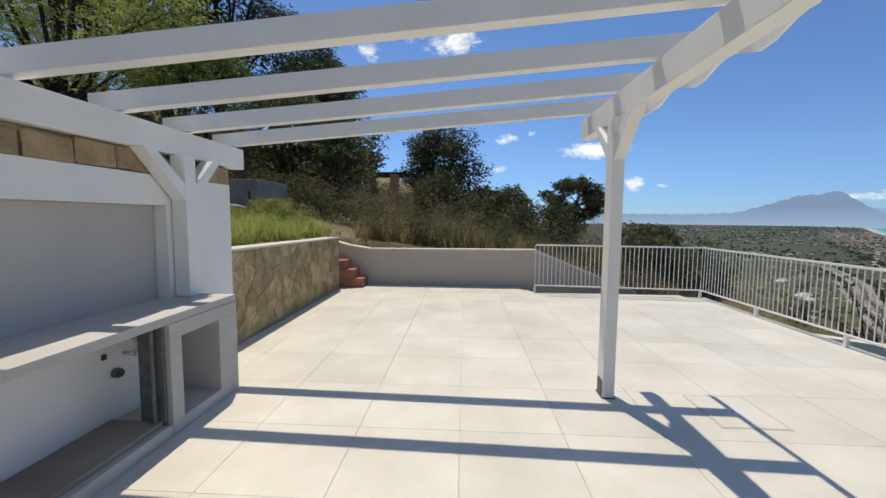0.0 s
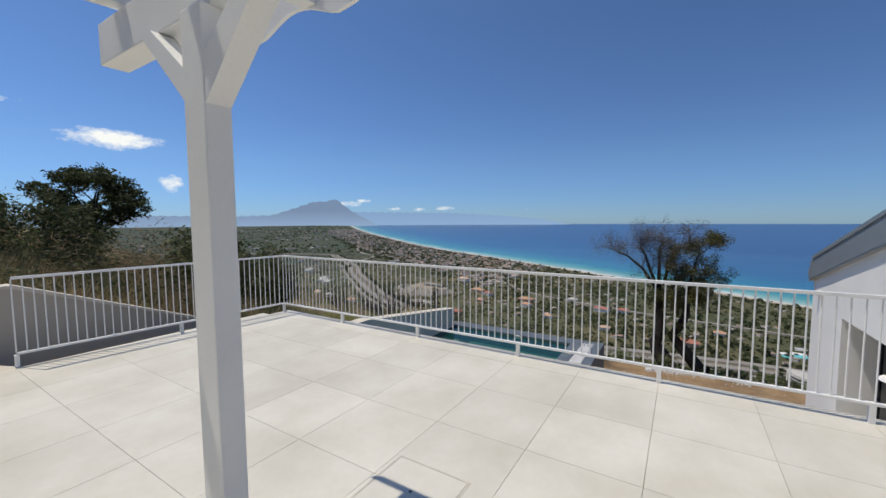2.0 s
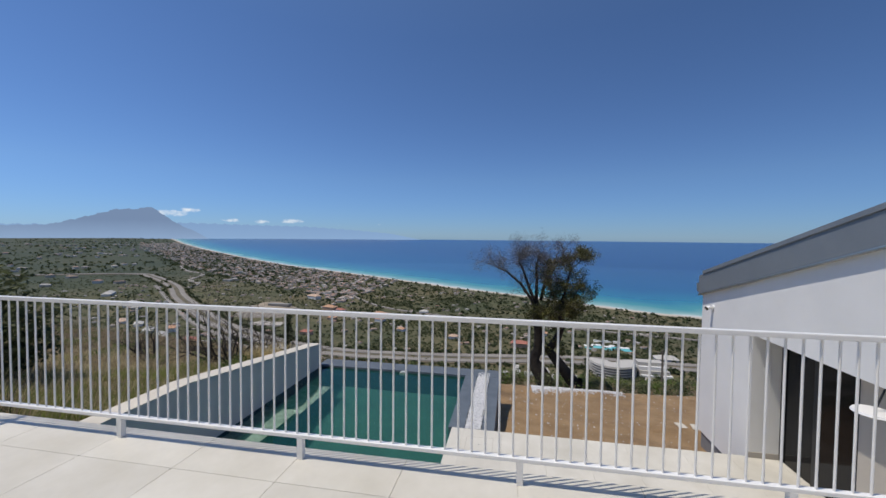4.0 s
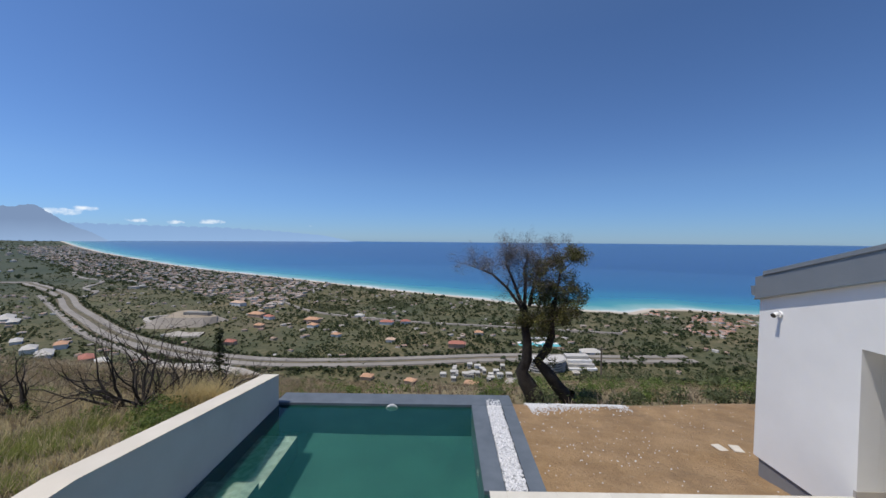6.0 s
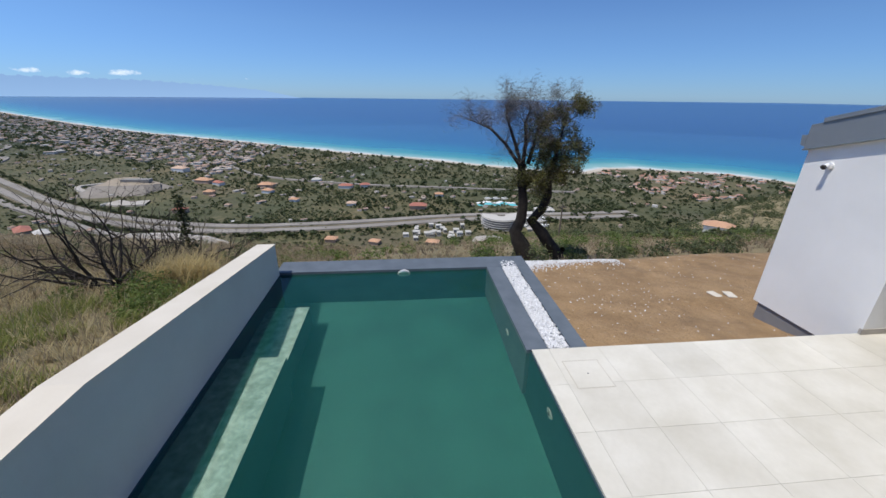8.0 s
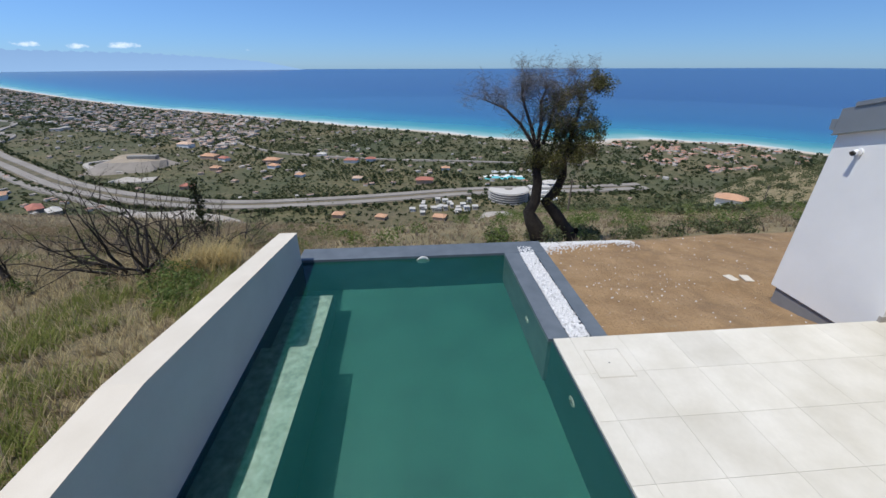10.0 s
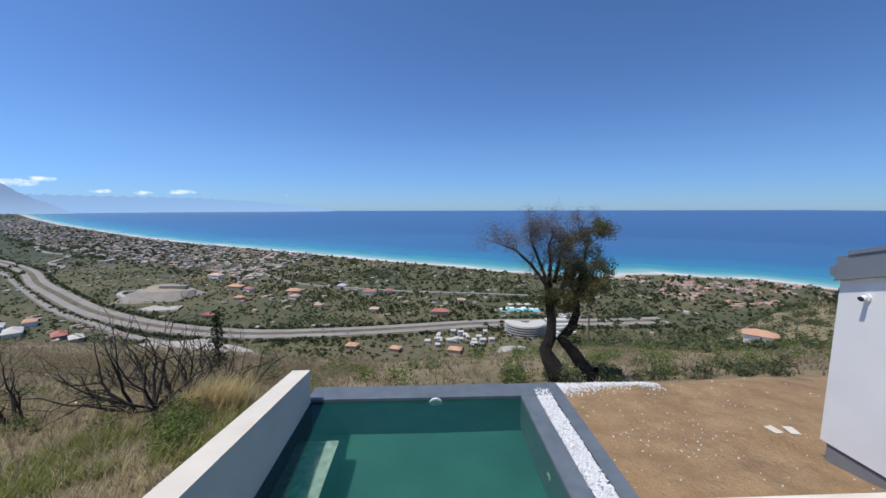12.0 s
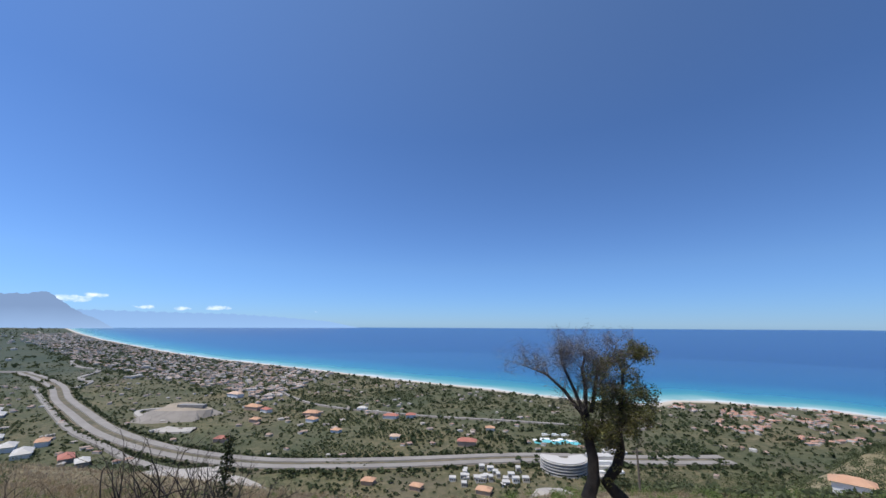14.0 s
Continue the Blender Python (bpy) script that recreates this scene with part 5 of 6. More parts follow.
road("road_track", [(48, 40), (40, 22), (43, 8), (52, -6)], 2.2, M_DUST, "pale dirt track on the slope", 0.25)

# quarry mound
bm = bmesh.new()
qx, qy = 455, 318
zq = float(ground_z(qx, qy)) - 1
lo = [bm.verts.new((qx + 52 * math.cos(a) * (0.75 + 0.1 * math.sin(3 * a)), qy + 52 * math.sin(a) * (0.85 + 0.15 * math.sin(5 * a + 1)), zq)) for a in np.linspace(0, 2 * math.pi, 25)[:-1]]
hi = [bm.verts.new((qx + 8 + 33 * math.cos(a) * (0.7 + 0.12 * math.sin(2 * a)), qy + 38 * math.sin(a) * (0.8 + 0.15 * math.sin(3 * a)), zq + 8 + 1.5 * math.sin(2 * a + 1))) for a in np.linspace(0, 2 * math.pi, 25)[:-1]]
for i in range(24):
    bm.faces.new((lo[i], lo[(i + 1) % 24], hi[(i + 1) % 24], hi[i]))
quarry = empty("quarry_mound", "grey quarry mound with a flat tan top on the plain", "quarry")
rim = [tuple(v.co) for v in hi]
part("cut_slope", bm, M_QUARRY, quarry)
bm = bmesh.new()
bmesh.ops.triangulate(bm, faces=[bm.faces.new([bm.verts.new(p) for p in rim])])
part("flat_top", bm, M_TANTOP, quarry, "flat tan gravel top")
box_thing("quarry_shed", (qx + 6, qx + 14, qy - 26, qy + 4, zq + 8.002, zq + 11.5), M_CONCRETE, "long grey shed on the quarry mound", "shed")


def villa(x, y, w, d, h, turn, wall, roofm, label, rise=0.28):
    """A plain villa: walls with dark windows, and a hipped roof with eaves."""
    ob = empty("villa", label, "house", "villas on the plain")
    w, d, h = (w, d, h) if x < 200 else (w * 0.78, d * 0.78, h * 0.8)
    z = float(ground_z(x, y)) - 0.5
    m = pose(x, y, z, 0, 0, turn)
    bm = bmesh.new()
    box_into(bm, -w / 2, w / 2, -d / 2, d / 2, 0, h)
    part("wall", bm, wall, ob).matrix_local = m
    bm = bmesh.new()
    e = 0.6
    c = [bm.verts.new(p) for p in ((-w / 2 - e, -d / 2 - e, h), (w / 2 + e, -d / 2 - e, h), (w / 2 + e, d / 2 + e, h), (-w / 2 - e, d / 2 + e, h))]
    k = max(w - d, 0.6) / 2
    r = [bm.verts.new((-k, 0, h + d * rise)), bm.verts.new((k, 0, h + d * rise))]
    bm.faces.new((c[0], c[1], r[1], r[0])), bm.faces.new((c[1], c[2], r[1])), bm.faces.new((c[2], c[3], r[0], r[1])), bm.faces.new((c[3], c[0], r[0])), bm.faces.new(c[::-1])
    part("roof", bm, roofm, ob).matrix_local = m
    for k in range(max(2, int(w / 4))):
        bm = bmesh.new()
        q = -w / 2 + (k + 0.5) * w / max(2, int(w / 4))
        box_into(bm, q - 0.6, q + 0.6, -d / 2 - 0.05, -d / 2 + 0.1, h * 0.35, h * 0.75)
        part("window", bm, M_DARK, ob).matrix_local = m
    return ob


M_RED = surface("red_roof", (0.34, 0.13, 0.10), (0.43, 0.18, 0.13), 0.2, 2, 0.9, 0)
M_ORANGE = surface("orange_roof", (0.46, 0.26, 0.16), (0.56, 0.34, 0.22), 0.2, 2, 0.9, 0)
M_PINK = surface("pink_render", (0.50, 0.35, 0.26), (0.60, 0.44, 0.33), 0.2, 2, 0.9, 0)
for x, y, w, d, h, turn, wm, rm, lab in (
        (573, 317, 26, 14, 7, 70, M_PLASTER, M_PINK, "large pale villa with a pinkish roof"), (495, 250, 24, 13, 6, 75, M_PINK, M_ORANGE, "long villa with an orange roof"),
        (484, 229, 15, 10, 5, 60, M_PLASTER, M_RED, "white villa with a red roof"), (436, 218, 12, 9, 5, 80, M_PINK, M_ORANGE, "small villa with an orange roof"),
        (364, 211, 14, 9, 5, 85, M_PINK, M_RED, "small villa with a brick-red roof"), (466, 168, 22, 12, 6, 85, M_PINK, M_ORANGE, "villa with an ochre-orange roof"),
        (440, 158, 14, 10, 5, 70, M_PLASTER, M_ORANGE, "pale villa with an orange roof"), (462, 77, 20, 10, 5, 80, M_PLASTER, M_RED, "long villa with a red roof"),
        (468, 55, 14, 9, 5, 95, M_PLASTER, M_RED, "white villa with a red roof"), (362, -5, 20, 10, 6, 85, M_PINK, M_RED, "brick-red building beside the trees"),
        (344, 352, 16, 11, 6, 40, M_PLASTER, M_ORANGE, "white house with an orange roof"), (330, 366, 20, 12, 6, 40, M_PLASTER, M_CEMENT, "long white industrial shed"),
        (308, 295, 20, 11, 5, 45, M_CONCRETE, M_RED, "low shed with a dark red roof"), (300, 275, 16, 10, 5, 45, M_CONCRETE, M_CEMENT, "grey flat-roofed concrete shed"),
        (524, 656, 44, 16, 5, 40, M_PLASTER, M_CEMENT, "long white greenhouse shed"), (456, 533, 40, 18, 4, 42, M_PLASTER, M_CEMENT, "long white greenhouse shed"),
        (440, 505, 26, 12, 4, 42, M_CEMENT, M_CEMENT, "low grey greenhouse shed"), (367, 442, 22, 10, 4, 45, M_PLASTER, M_PINK, "low shed with a pinkish roof"),
        (359, 410, 18, 10, 4, 45, M_PLASTER, M_CEMENT, "low white shed beside the fields"), (318, 340, 24, 14, 5, 42, M_PLASTER, M_CEMENT, "white flat-roofed warehouse near the motorway"),
        (278, 62, 10, 8, 4, 80, M_PINK, M_ORANGE, "small pink house among trees"), (270, 30, 9, 7, 4, 70, M_PINK, M_ORANGE, "small pink house among trees"),
        (265, -12, 11, 8, 4, 70, M_PINK, M_ORANGE, "orange-roofed house among trees"), (500, 118, 14, 9, 5, 85, M_PLASTER, M_CEMENT, "white flat-topped villa in groves"),
        (400, 120, 11, 8, 4, 70, M_PLASTER, M_ORANGE, "small villa in the groves"), (380, 60, 11, 8, 4, 85, M_PLASTER, M_PINK, "small villa in the groves"),
        (420, -30, 11, 8, 4, 85, M_PLASTER, M_ORANGE, "small villa in the groves"), (350, -125, 22, 12, 4, 88, M_PLASTER, M_CEMENT, "long white shed behind the motorway"),
        (120, -99, 8.2, 5, 4.6, 48, M_PLASTER, M_ORANGE, "low farmhouse with an orange tiled roof on the slope")):
    villa(x, y, w, d, h, turn, wm, rm, lab)

# white holiday complex: stepped flat blocks
for k in range(24):
    x, y = 280 + 6 * (k % 4) + rng.uniform(-5, 5), 2 - 7.5 * (k // 4) + rng.uniform(-6, 6)
    z = float(ground_z(x, y)) - 0.5
    blk = empty("holiday_block", "white flat-roofed holiday apartment block", "building", "white holiday complex")
    h, w2 = rng.uniform(1.6, 4.4), rng.uniform(1.2, 2.6)
    box_part("wall", (x - 2.2, x + 2.2, y - w2, y + w2, z, z + h), (M_PLASTER, M_CEMENT, M_CAP)[k % 3], blk)
    box_part("parapet", (x - 2.3, x + 2.3, y - w2 - 0.1, y + w2 + 0.1, z + h + 0.002, z + h + 0.25), M_CEMENT, blk)
    for j in range(3):
        box_part("window", (x - 2.26, x - 2.1, y + w2 * (0.62 * j - 0.85), y + w2 * (0.62 * j - 0.42), z + h * 0.5, z + h * 0.8), M_DARK, blk)

# curved hotel with balcony bands
hotel = empty("curved_hotel", "curved grey-white hotel with five rows of balconies", "hotel")
hx, hy = 306, -72
zh = float(ground_z(hx, hy)) - 1


def arc_into(bm, r0, r1, a0, a1, z0, z1, cx, cy, n=28):
    ring = []
    for k in range(n + 1):
        a = radians(a0 + (a1 - a0) * k / n)
        ring.append([bm.verts.new((cx + r * math.cos(a), cy + r * math.sin(a), z)) for r, z in ((r0, z0), (r1, z0), (r1, z1), (r0, z1))])
    for a, b in zip(ring, ring[1:]):
        for i in range(4):
            bm.faces.new((a[i], a[(i + 1) % 4], b[(i + 1) % 4], b[i]))
    bm.faces.new(ring[0]), bm.faces.new(ring[-1][::-1])
    bmesh.ops.recalc_face_normals(bm, faces=bm.faces[:])


bm = bmesh.new()
arc_into(bm, 4, 15, 70, 290, zh, zh + 9.6, hx, hy)
part("wall", bm, M_GREY_PLINTH, hotel)
for k in range(5):
    bm = bmesh.new()
    arc_into(bm, 14.9, 16.4, 70, 290, zh + 1.2 + 1.9 * k, zh + 1.75 + 1.9 * k, hx, hy)
    part("balcony", bm, M_CEMENT, hotel)
bm = bmesh.new()
arc_into(bm, 3.5, 15.6, 70, 290, zh + 9.602, zh + 10.0, hx, hy)
part("roof", bm, M_CEMENT, hotel)
annex = empty("hotel_annex", "terraced white hotel wing beside the motorway", "hotel")
for k in range(4):
    box_part("storey", (300 + 2 * k, 314, -112 + 1.5 * k, -90, zh + 2.6 * k, zh + 2.5 + 2.6 * k), M_PLASTER if k % 2 == 0 else M_CEMENT, annex)
# water park
park = empty("water_park", "water park with turquoise pools and white slides", "water park")
for k in range(5):
    x, y = 378 + 5 * (k % 2), -70 - 8 * k
    z = float(ground_z(x, y))
    bm = bmesh.new()
    cyl_into(bm, (x, y, z - 1), (x, y, z + 0.35), 4.6, n=20)
    part("pool_basin", bm, M_AQUA, park)
    box_part("deck", (x + 5, x + 10, y - 4, y + 4, z - 1, z + 0.4), M_PLASTER, park)
for k in range(3):
    t = np.linspace(0, 1, 14)
    cx, cy = 392, -80 - 9 * k
    z = float(ground_z(cx, cy))
    o = new("slide", joined("slide", [tube([(cx + 8 * a, cy + 4 * math.sin(7 * a), z + 4 * (1 - a) + 0.8) for a in t], [0.5] * 14, 6)], M_PLASTER))
    o.parent = park
# low white hotel on the headland
point_hotel = empty("headland_hotel", "long white hotel on the headland shore", "hotel")
z = float(ground_z(478, -470))
for k in range(3):
    box_part("storey", (478 + 2 * k, 487, -484 + 3 * k, -462 - 3 * k, z - 1 + 1.6 * k, z + 0.55 + 1.6 * k), M_CEMENT, point_hotel)


def town(name, pts, lo, hi, label, roof=None):
    """Many small houses in one object: a box and a low roof each; walls and roofs in two meshes."""
    n = len(pts)
    w, d, h = rng.uniform(lo, hi, n), rng.uniform(lo, hi, n) * 0.75, rng.uniform(0.38, 0.62, n) * lo + 0.6
    a = rng.uniform(0, math.pi, n)
    z = ground_z(pts[:, 0], pts[:, 1]) - 0.5
    cs, sn = np.cos(a), np.sin(a)

    def place(u, v, zz):
        return np.stack([pts[:, 0] + u * cs - v * sn, pts[:, 1] + u * sn + v * cs, zz], -1)
    su, sv = (-1, 1, 1, -1), (-1, -1, 1, 1)
    low = [place(w / 2 * p, d / 2 * q, z) for p, q in zip(su, sv)]
    top = [place(w / 2 * p, d / 2 * q, z + h) for p, q in zip(su, sv)]
    co = np.stack(low + top, 1).reshape(-1, 3)
    f0 = np.array([(0, 1, 5, 4), (1, 2, 6, 5), (2, 3, 7, 6), (3, 0, 4, 7)])
    f = (f0[None] + (np.arange(n) * 8)[:, None, None]).reshape(-1, 4)
    tagged(new(name + "_walls", raw_mesh(name, co, f, M_TOWN_WALL)), label + ", pale walls", "town", kind="stuff")
    e = 1.08
    eave = [place(w / 2 * p * e, d / 2 * q * e, z + h + 0.05) for p, q in zip(su, sv)]
    rid = [place(w / 2 * p * 0.55, d * 0, z + h + d * rng.choice([0.04, 0.22], n)) for p in (-1, 1)]
    co = np.stack(eave + rid, 1).reshape(-1, 3)
    f0 = np.array([(0, 1, 5, 4), (2, 3, 4, 5), (1, 2, 5, 5), (3, 0, 4, 4)])
    quads = (f0[None, :2] + (np.arange(n) * 6)[:, None, None]).reshape(-1, 4)
    tris = (f0[None, 2:, :3] + (np.arange(n) * 6)[:, None, None]).reshape(-1, 3)
    me = bpy.data.meshes.new(name)
    me.from_pydata(co.tolist(), [], quads.tolist() + tris.tolist())
    me.materials.append(roof or M_TOWN_ROOF)
    tagged(new(name + "_roofs", me), label + ", terracotta and grey roofs", "town", kind="stuff")


def along_coast(n, y_lo, y_hi, in_lo, in_hi, power=1.0):
    y = y_lo + (y_hi - y_lo) * rng.random(n) ** power
    cx = np.interp(y, COAST[::-1, 1], COAST[::-1, 0])
    x = cx - in_lo - (in_hi - in_lo) * rng.random(n)
    return np.stack([x, y], 1)


t1 = along_coast(2300, 260, 2500, 26, 340, 1.2)
t1 = t1[coast_distance(t1[:, 0], t1[:, 1]) > 14]
town("coast_town", t1, 5.0, 9.5, "dense coastal town of small houses")
t2 = np.stack([rng.uniform(370, 590, 420), rng.uniform(-480, -270, 420)], 1)
t2 = t2[(coast_distance(t2[:, 0], t2[:, 1]) > 10) & patchy(t2[:, 0], t2[:, 1], 0.05, -0.1)]
town("headland_village", t2, 3.4, 6.2, "village of tiled houses on the headland", M_TILED)
t3 = np.stack([rng.uniform(270, 800, 620), rng.uniform(-260, 760, 620)], 1)
t3 = t3[(coast_distance(t3[:, 0], t3[:, 1]) > 40) & patchy(t3[:, 0], t3[:, 1], 0.03, -0.3)]
hw0 = smooth_path(HWY)
t3 = t3[np.min(np.hypot(t3[:, None, 0] - hw0[None, :, 0], t3[:, None, 1] - hw0[None, :, 1]), 1) > 18]
town("scattered_houses", t3, 3.0, 6.5, "scattered houses among groves on the plain")

# groves: thousands of small trees on the plain
g1 = np.stack([rng.uniform(235, 1000, 60000), rng.uniform(-330, 1000, 60000)], 1)
dens = 1.0 / (1 + (np.hypot(g1[:, 0], g1[:, 1]) / 420) ** 2)
ok = (coast_distance(g1[:, 0], g1[:, 1]) > 18) & (rng.random(len(g1)) < dens * np.where(patchy(g1[:, 0], g1[:, 1], 0.035, -0.1), 1.5, 0.45))
hw = smooth_path(HWY)
far_from_road = np.min(np.hypot(g1[:, None, 0] - hw[None, ::2, 0], g1[:, None, 1] - hw[None, ::2, 1]), 1) > 15
g1 = g1[ok & far_from_road]
rows = []
for cx, cy, ang, nx, ny in ((420, -130, 20, 12, 9), (395, -150, 20, 10, 8), (350, 60, 75, 14, 10), (400, 20, 60, 14, 10), (430, 100, 30, 12, 10), (560, 150, 50, 14, 10), (600, 60, 40, 14, 10), (380, 420, 40, 10, 9)):
    i, j = np.meshgrid(np.arange(nx) * 5.0, np.arange(ny) * 5.0)
    c, s = math.cos(radians(ang)), math.sin(radians(ang))
    rows.append(np.stack([cx + i.ravel() * c - j.ravel() * s, cy + i.ravel() * s + j.ravel() * c], 1))
g2 = np.concatenate(rows)


def grove(name, pts, r_lo, r_hi, per, label, mat=None):
    n = len(pts)
    r = rng.uniform(r_lo, r_hi, n)
    z = ground_z(pts[:, 0], pts[:, 1])
    d = unit(rng.normal(size=(n, per, 3)))
    d[:, :, 2] = np.abs(d[:, :, 2]) * 0.9
    c = np.stack([pts[:, 0], pts[:, 1], z + 0.3 * r], 1)[:, None] + d * r[:, None, None] * rng.uniform(0.5, 1, (n, per, 1))
    ob = new(name, leaf_mesh(name, c.reshape(-1, 3), np.repeat(r * 0.55, per), mat or L_PLAIN, 0.7))
    return tagged(ob, label, "trees", kind="stuff")


grove("grove_trees", g1, 0.6, 1.8, 10, "scattered dark groves and hedges on the plain")
grove("orchard_rows", g2, 1.1, 1.7, 12, "orchard trees planted in rows", L_OLIVE)
g3 = along_coast(4600, -520, 1700, 22, 380, 1.0)
g3 = g3[coast_distance(g3[:, 0], g3[:, 1]) > 16]
grove("town_trees", g3, 1.5, 3.6, 10, "dark trees between the houses of the coast")
far_t = np.stack([rng.uniform(500, 3300, 9000), rng.uniform(600, 3600, 9000)], 1)
far_t = far_t[(coast_distance(far_t[:, 0], far_t[:, 1]) > 60) & patchy(far_t[:, 0], far_t[:, 1], 0.006, -0.5)]
fr = np.hypot(far_t[:, 0], far_t[:, 1])
far_t = far_t[rng.random(len(far_t)) < 1200 / fr]
grove("far_woods", far_t, 2.5, 6.5, 9, "far dark woods and hedges on the plain")
ft = np.stack([rng.uniform(500, 2400, 700), rng.uniform(600, 3000, 700)], 1)
ft = ft[(coast_distance(ft[:, 0], ft[:, 1]) > 90) & patchy(ft[:, 0], ft[:, 1], 0.008, 0.1)]
town("far_farms", ft, 9, 18, "far farmhouses on the plain")
dh = unit(np.gradient(hw, axis=0))
nh = np.column_stack([-dh[:, 1], dh[:, 0]])
in_view = (hw[:, 1] < 900) & (hw[:, 1] > -260)
hedge, nh = np.repeat(hw[in_view], 3, 0), np.repeat(nh[in_view], 3, 0) * 16.0
hedge = hedge + rng.normal(size=hedge.shape) * 1.5
grove("roadside_trees", np.concatenate([hedge + nh, hedge - nh]), 1.2, 2.6, 14, "dark roadside trees along the motorway")

# ---- far mountains ----


def backdrop(name, prof, r, low, high, label, jag):
    """A distant ridge that glows, haze painted in; prof: azimuth and elevation in degrees."""
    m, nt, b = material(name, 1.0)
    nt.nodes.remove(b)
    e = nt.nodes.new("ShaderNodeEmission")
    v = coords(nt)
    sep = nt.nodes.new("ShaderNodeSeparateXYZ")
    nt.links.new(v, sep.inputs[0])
    # air haze is painted by height: the emission pales towards the foot
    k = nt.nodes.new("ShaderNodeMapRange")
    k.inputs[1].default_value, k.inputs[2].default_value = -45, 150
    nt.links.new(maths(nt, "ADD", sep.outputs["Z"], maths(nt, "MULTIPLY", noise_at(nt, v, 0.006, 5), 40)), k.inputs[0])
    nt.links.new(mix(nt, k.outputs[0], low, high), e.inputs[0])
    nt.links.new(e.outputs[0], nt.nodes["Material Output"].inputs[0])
    prof = np.array(prof)
    az = np.arange(prof[:, 0].min(), prof[:, 0].max(), 0.15)
    el = np.interp(az, prof[::-1, 0] if prof[0, 0] > prof[-1, 0] else prof[:, 0], prof[::-1, 1] if prof[0, 0] > prof[-1, 0] else prof[:, 1])
    el = el + jag * (np.sin(az * 5.1) + 0.6 * np.sin(az * 11.7 + 1) + 0.4 * np.sin(az * 23 + 2)) * np.clip(el, 0, 1)
    t = np.radians(az)
    top = np.stack([5.7 + r * np.cos(t), 6.6 + r * np.sin(t), 1.5 + r * np.tan(np.radians(el))], 1)
    bot = top.copy()
    bot[:, 2] = -120
    n = len(az)
    f = [(i, i + 1, n + i + 1, n + i) for i in range(n - 1)]
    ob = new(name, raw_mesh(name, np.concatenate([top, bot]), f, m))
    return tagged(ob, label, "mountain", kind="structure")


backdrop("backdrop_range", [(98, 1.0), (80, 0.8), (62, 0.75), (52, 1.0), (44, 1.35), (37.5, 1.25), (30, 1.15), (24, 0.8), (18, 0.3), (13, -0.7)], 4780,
         (0.235, 0.38, 0.615), (0.20, 0.33, 0.56), "pale mountain range beyond the bay, glowing with painted haze", 0.06)
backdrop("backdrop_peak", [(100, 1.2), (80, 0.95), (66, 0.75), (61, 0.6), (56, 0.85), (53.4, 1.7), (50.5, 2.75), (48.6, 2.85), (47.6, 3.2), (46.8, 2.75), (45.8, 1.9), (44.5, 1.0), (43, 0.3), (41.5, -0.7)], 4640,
         (0.245, 0.365, 0.57), (0.165, 0.245, 0.40), "blue pyramid-shaped mountain on the far shore, glowing with painted haze", 0.05)

# ---- small buildings on the upper bank ----
cw = empty("concrete_tank", "weathered grey concrete water tank on the bank", "tank")
z = base(-5.4, 9.8, -0.4)
box_part("wall", (-6.9, -4.95, 9.5, 11.2, z, 2.50), M_CONCRETE, cw, 0.02)
box_part("slot", (-5.18, -5.12, 9.494, 9.499, 1.85, 2.2), M_DARK, cw)
hut = empty("garden_shelter", "small shelter with an ochre pillar and flat roof", "shelter")
z = base(-4.9, 29.5, -0.2)
box_part("pillar", (-5.25, -4.65, 28.55, 29.15, z, 4.75), M_ORANGE, hut, 0.02)
box_part("roof", (-7.4, -4.1, 28.8, 31.2, 4.752, 4.95), M_BARK, hut, 0.02)
box_part("pillar", (-7.2, -6.8, 30.4, 30.8, z, 4.75), M_ORANGE, hut, 0.02)
for k, (x, y, s) in enumerate(((-4.35, 9.2, 0.28), (-5.2, 8.9, 0.2), (-3.4, 9.1, 0.18))):
    bm = bmesh.new()
    bmesh.ops.create_icosphere(bm, subdivisions=2, radius=1.0)
    for v in bm.verts:
        v.co *= 1 + 0.15 * noise.noise(v.co * 1.7 + Vector((k, 0, 0)))
    bmesh.ops.scale(bm, vec=(s * 1.5, s, s * 0.55), verts=bm.verts[:])
    ob = thing("boulder", bm, M_CONCRETE, "grey weathered boulder on the grassy bank", "rock", "boulders", smooth=False)
    ob.location = (x, y, base(x, y) + s * 0.1)

# ---- tan block course along the kitchen wall ----
bm = bmesh.new()
box_into(bm, -2.5, -2.24, -3.0, 3.95, 1.893, 2.07)
part("mortar_bed", bm, M_MORTAR, wall_kitchen)
bx = 3.95
while bx > -2.6:
    w = random.uniform(0.20, 0.36)
    bm = bmesh.new()
    box_into(bm, -2.238 + random.uniform(-0.004, 0.012) - 0.05, -2.205 + random.uniform(0, 0.012), bx - w + 0.008, bx - 0.008, 1.896 + random.uniform(-0.012, 0.012), 2.055 + random.uniform(-0.02, 0.03), 0.012)
    for v in bm.verts:
        v.co += Vector((0, random.uniform(-0.008, 0.008), random.uniform(-0.008, 0.008)))
    part("stone_block", bm, M_TUFF, wall_kitchen)
    bx -= w

# ---- inspection covers let into the floors ----


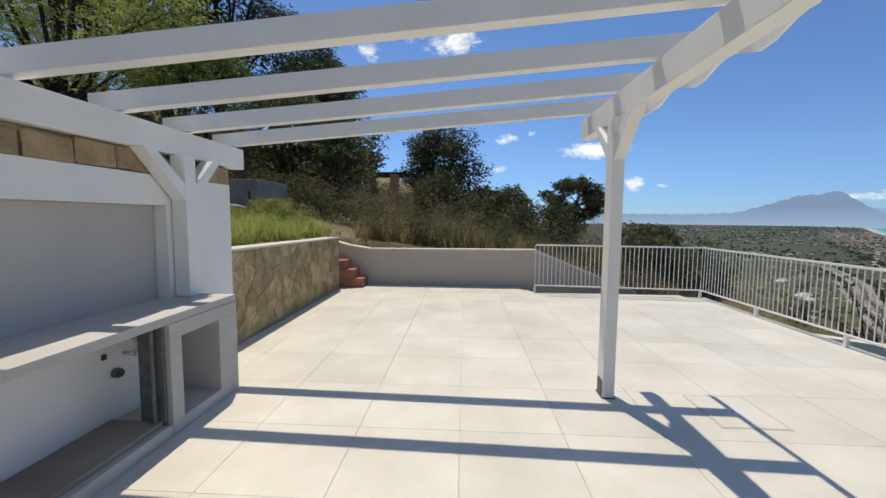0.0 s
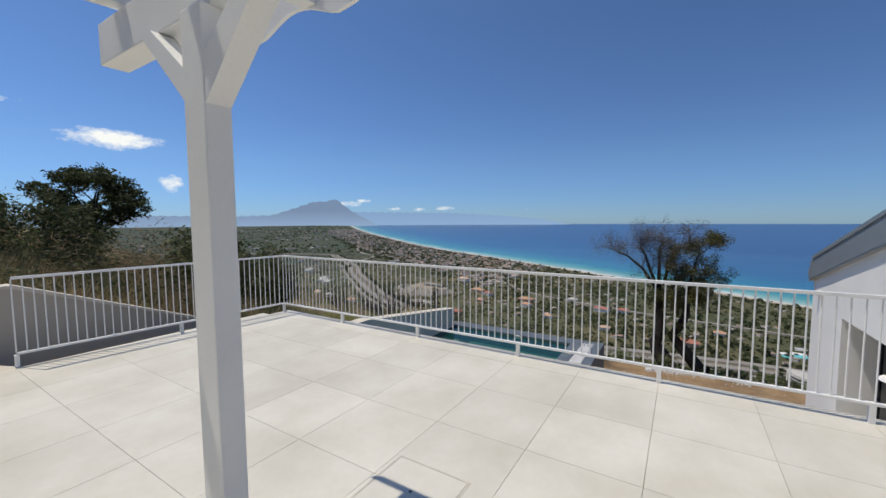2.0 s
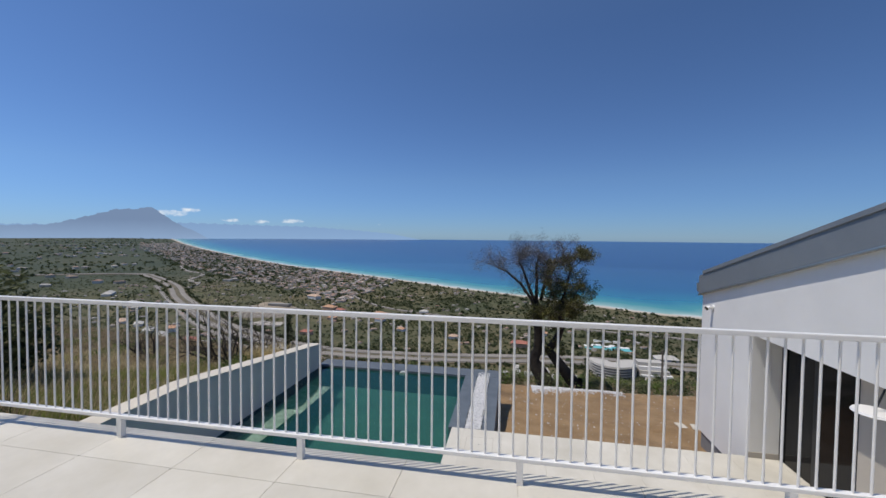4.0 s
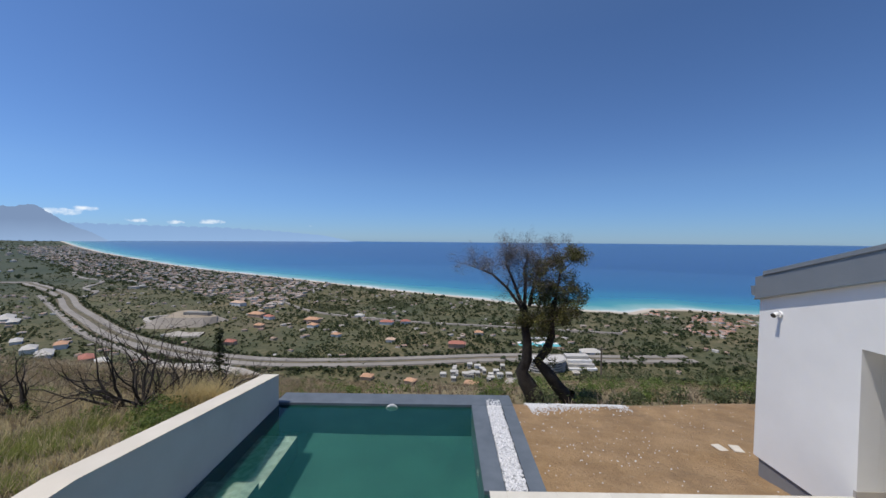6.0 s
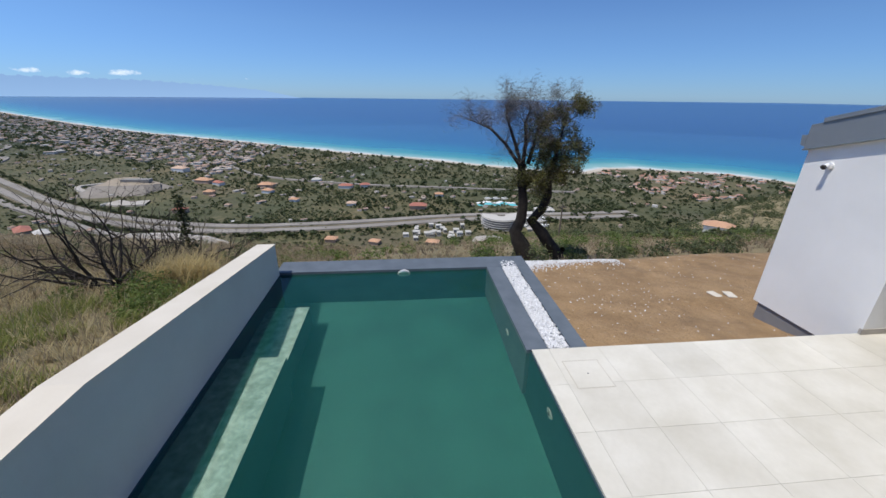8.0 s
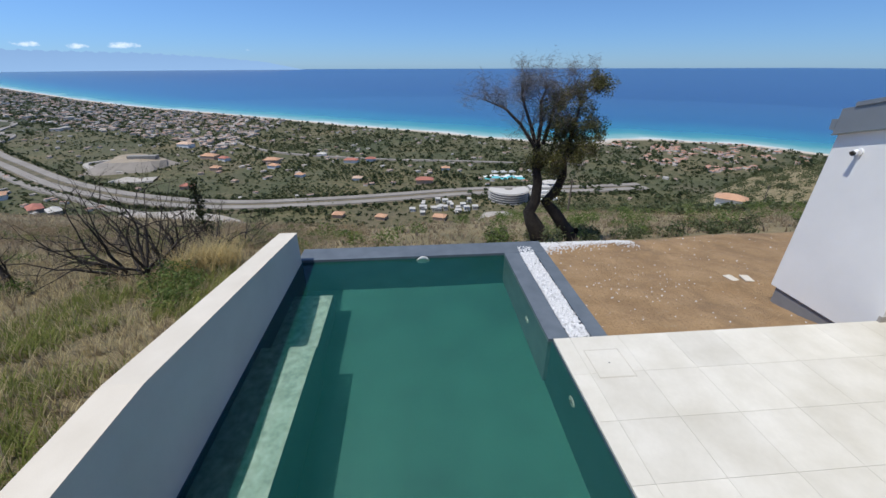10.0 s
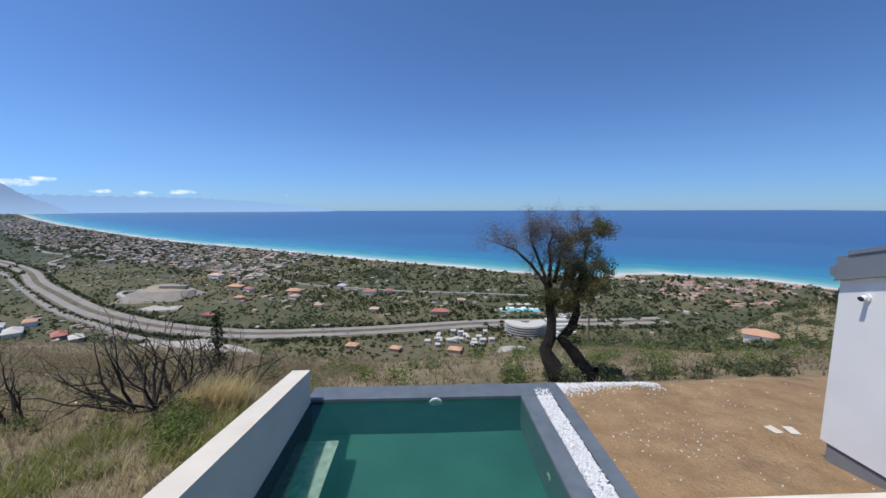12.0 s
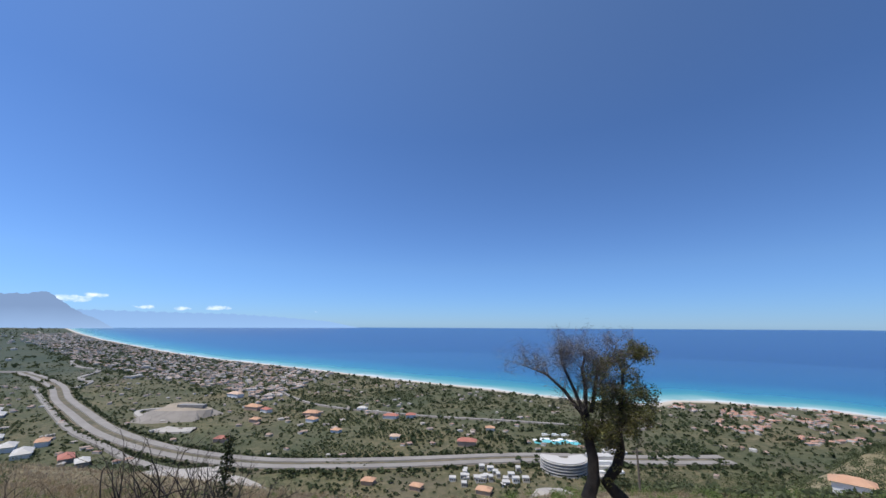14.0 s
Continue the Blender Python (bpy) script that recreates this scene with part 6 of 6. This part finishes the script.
def cover(name, x0, x1, y0, y1, z, label):
    ob = empty(name, label, "cover")
    bm = bmesh.new()
    for a in ((x0, x1, y0, y0 + 0.012), (x0, x1, y1 - 0.012, y1), (x0, x0 + 0.012, y0 + 0.013, y1 - 0.013), (x1 - 0.012, x1, y0 + 0.013, y1 - 0.013)):
        box_into(bm, *a, z + 0.0005, z + 0.003)
    part("frame", bm, M_GROUT, ob)
    bm = bmesh.new()
    box_into(bm, x0 + 0.016, x1 - 0.016, y0 + 0.016, y1 - 0.016, z + 0.0005, z + 0.004, 0.001)
    part("lid", bm, M_TILE, ob)
    bm = bmesh.new()
    cyl_into(bm, ((x0 + x1) / 2, (y0 + y1) / 2, z + 0.003), ((x0 + x1) / 2, (y0 + y1) / 2, z + 0.0055), 0.012, n=12)
    part("lift_hole", bm, M_SHOE, ob)
    return ob


cover("floor_cover", 2.25, 2.77, 2.87, 3.42, 0.0, "tiled inspection cover flush with the terrace floor")
cover("floor_cover", 9.35, 9.90, 3.80, 4.31, LOW_Z, "tiled inspection cover beside the pool")

# ---- stones of the retaining wall: cells of a scattered point set ----


def cells(x0, x1, y0, y1, step, jitter, gap):
    pts = []
    ny, nx = max(1, round((y1 - y0) / step)), max(1, round((x1 - x0) / step))
    for i in range(nx):
        for j in range(ny):
            pts.append((x0 + (i + 0.5 + random.uniform(-jitter, jitter)) * (x1 - x0) / nx, y0 + (j + 0.5 + random.uniform(-jitter, jitter)) * (y1 - y0) / ny))
    out = []
    for i, (px, py) in enumerate(pts):
        poly = [(x0, y0), (x1, y0), (x1, y1), (x0, y1)]
        for j, (qx, qy) in enumerate(pts):
            if i == j or math.hypot(px - qx, py - qy) > step * 3.2:
                continue
            dx, dy = qx - px, qy - py
            L = math.hypot(dx, dy)
            lim = L / 2 - gap
            nxt = []
            for a, b in zip(poly, poly[1:] + poly[:1]):
                da = ((a[0] - px) * dx + (a[1] - py) * dy) / L - lim
                db = ((b[0] - px) * dx + (b[1] - py) * dy) / L - lim
                if da <= 0:
                    nxt.append(a)
                if da * db < 0:
                    k = da / (da - db)
                    nxt.append((a[0] + (b[0] - a[0]) * k, a[1] + (b[1] - a[1]) * k))
            poly = nxt
            if len(poly) < 3:
                break
        if len(poly) >= 3:
            out.append(((px, py), poly))
    return out


for (cy, cz), poly in cells(4.0, 8.30, 0.03, 1.12, 0.225, 0.48, 0.004):
    top = 1.15 - 0.06 * (cy - 3.9) / 4.42
    poly = [(a, min(b, top)) for a, b in poly]
    bm = bmesh.new()
    d = random.uniform(0.004, 0.013)
    a = [bm.verts.new((-2.49, p, q)) for p, q in poly]
    b = [bm.verts.new((-2.475 + d * 0.75, p, q)) for p, q in poly]
    c = [bm.verts.new((-2.475 + d + random.uniform(-0.006, 0.006), cy + (p - cy) * 0.93, cz + (q - cz) * 0.93)) for p, q in poly]
    n = len(a)
    bm.faces.new(a), bm.faces.new(c[::-1])
    for i in range(n):
        bm.faces.new((a[i], b[i], b[(i + 1) % n], a[(i + 1) % n])), bm.faces.new((b[i], c[i], c[(i + 1) % n], b[(i + 1) % n]))
    bmesh.ops.recalc_face_normals(bm, faces=bm.faces[:])
    part("stone", bm, M_STONE, wall_stone)
bm = bmesh.new()
prism_into(bm, [(3.9, 1.152), (8.33, 1.092), (8.33, 1.12), (3.9, 1.18)], "x", -2.78, -2.455)
part("coping", bm, M_CAP, wall_stone)

# ---- floor tiles ----
tile_meshes = {}


def tile(parent, x0, x1, y0, y1, z, gap=0.0015):
    w, d = round(x1 - x0, 3), round(y1 - y0, 3)
    key = (w, d)
    if key not in tile_meshes:
        bm = bmesh.new()
        box_into(bm, -w / 2 + gap, w / 2 - gap, -d / 2 + gap, d / 2 - gap, -0.013, 0)
        tile_meshes[key] = mesh_of("tile", bm, M_TILE)
    o = new("tile", tile_meshes[key])
    o.location = ((x0 + x1) / 2, (y0 + y1) / 2, z)
    o.parent = parent
    return o


def lines(first, step, lo, hi):
    k0 = math.ceil((lo - first) / step)
    inner = [first + step * k for k in range(k0, k0 + 60) if lo + 0.03 < first + step * k < hi - 0.03]
    return [lo, *inner, hi]


ux = lines(0.27, 0.753, UX0, UX1)
uy = lines(1.96, 0.7455, -3.3, 8.12)
for x0, x1 in zip(ux, ux[1:]):
    for y0, y1 in zip(uy, uy[1:]):
        tile(floor_upper, x0, x1, y0, min(y1, 7.93) if x1 > 4.9 else y1, 0.0)
# cut tiles along the parapet
for x0, x1 in zip(ux, ux[1:]):
    if x1 < 1.8:
        tile(floor_upper, x0, min(x1, 1.57), 8.12, 8.80, 0.0)
lx = lines(10.19 - 0.745, 0.745, LOW_X0, LOW_X1)
ly = [-2.58, -1.80, -1.055, -0.31, 0.665 - 0.2, 1.41, 2.155, 2.90, 3.65, 4.395, 4.645]
for x0, x1 in zip(lx, lx[1:]):
    for y0, y1 in zip(ly, ly[1:]):
        tile(floor_lower, x0, x1, y0, y1, LOW_Z)
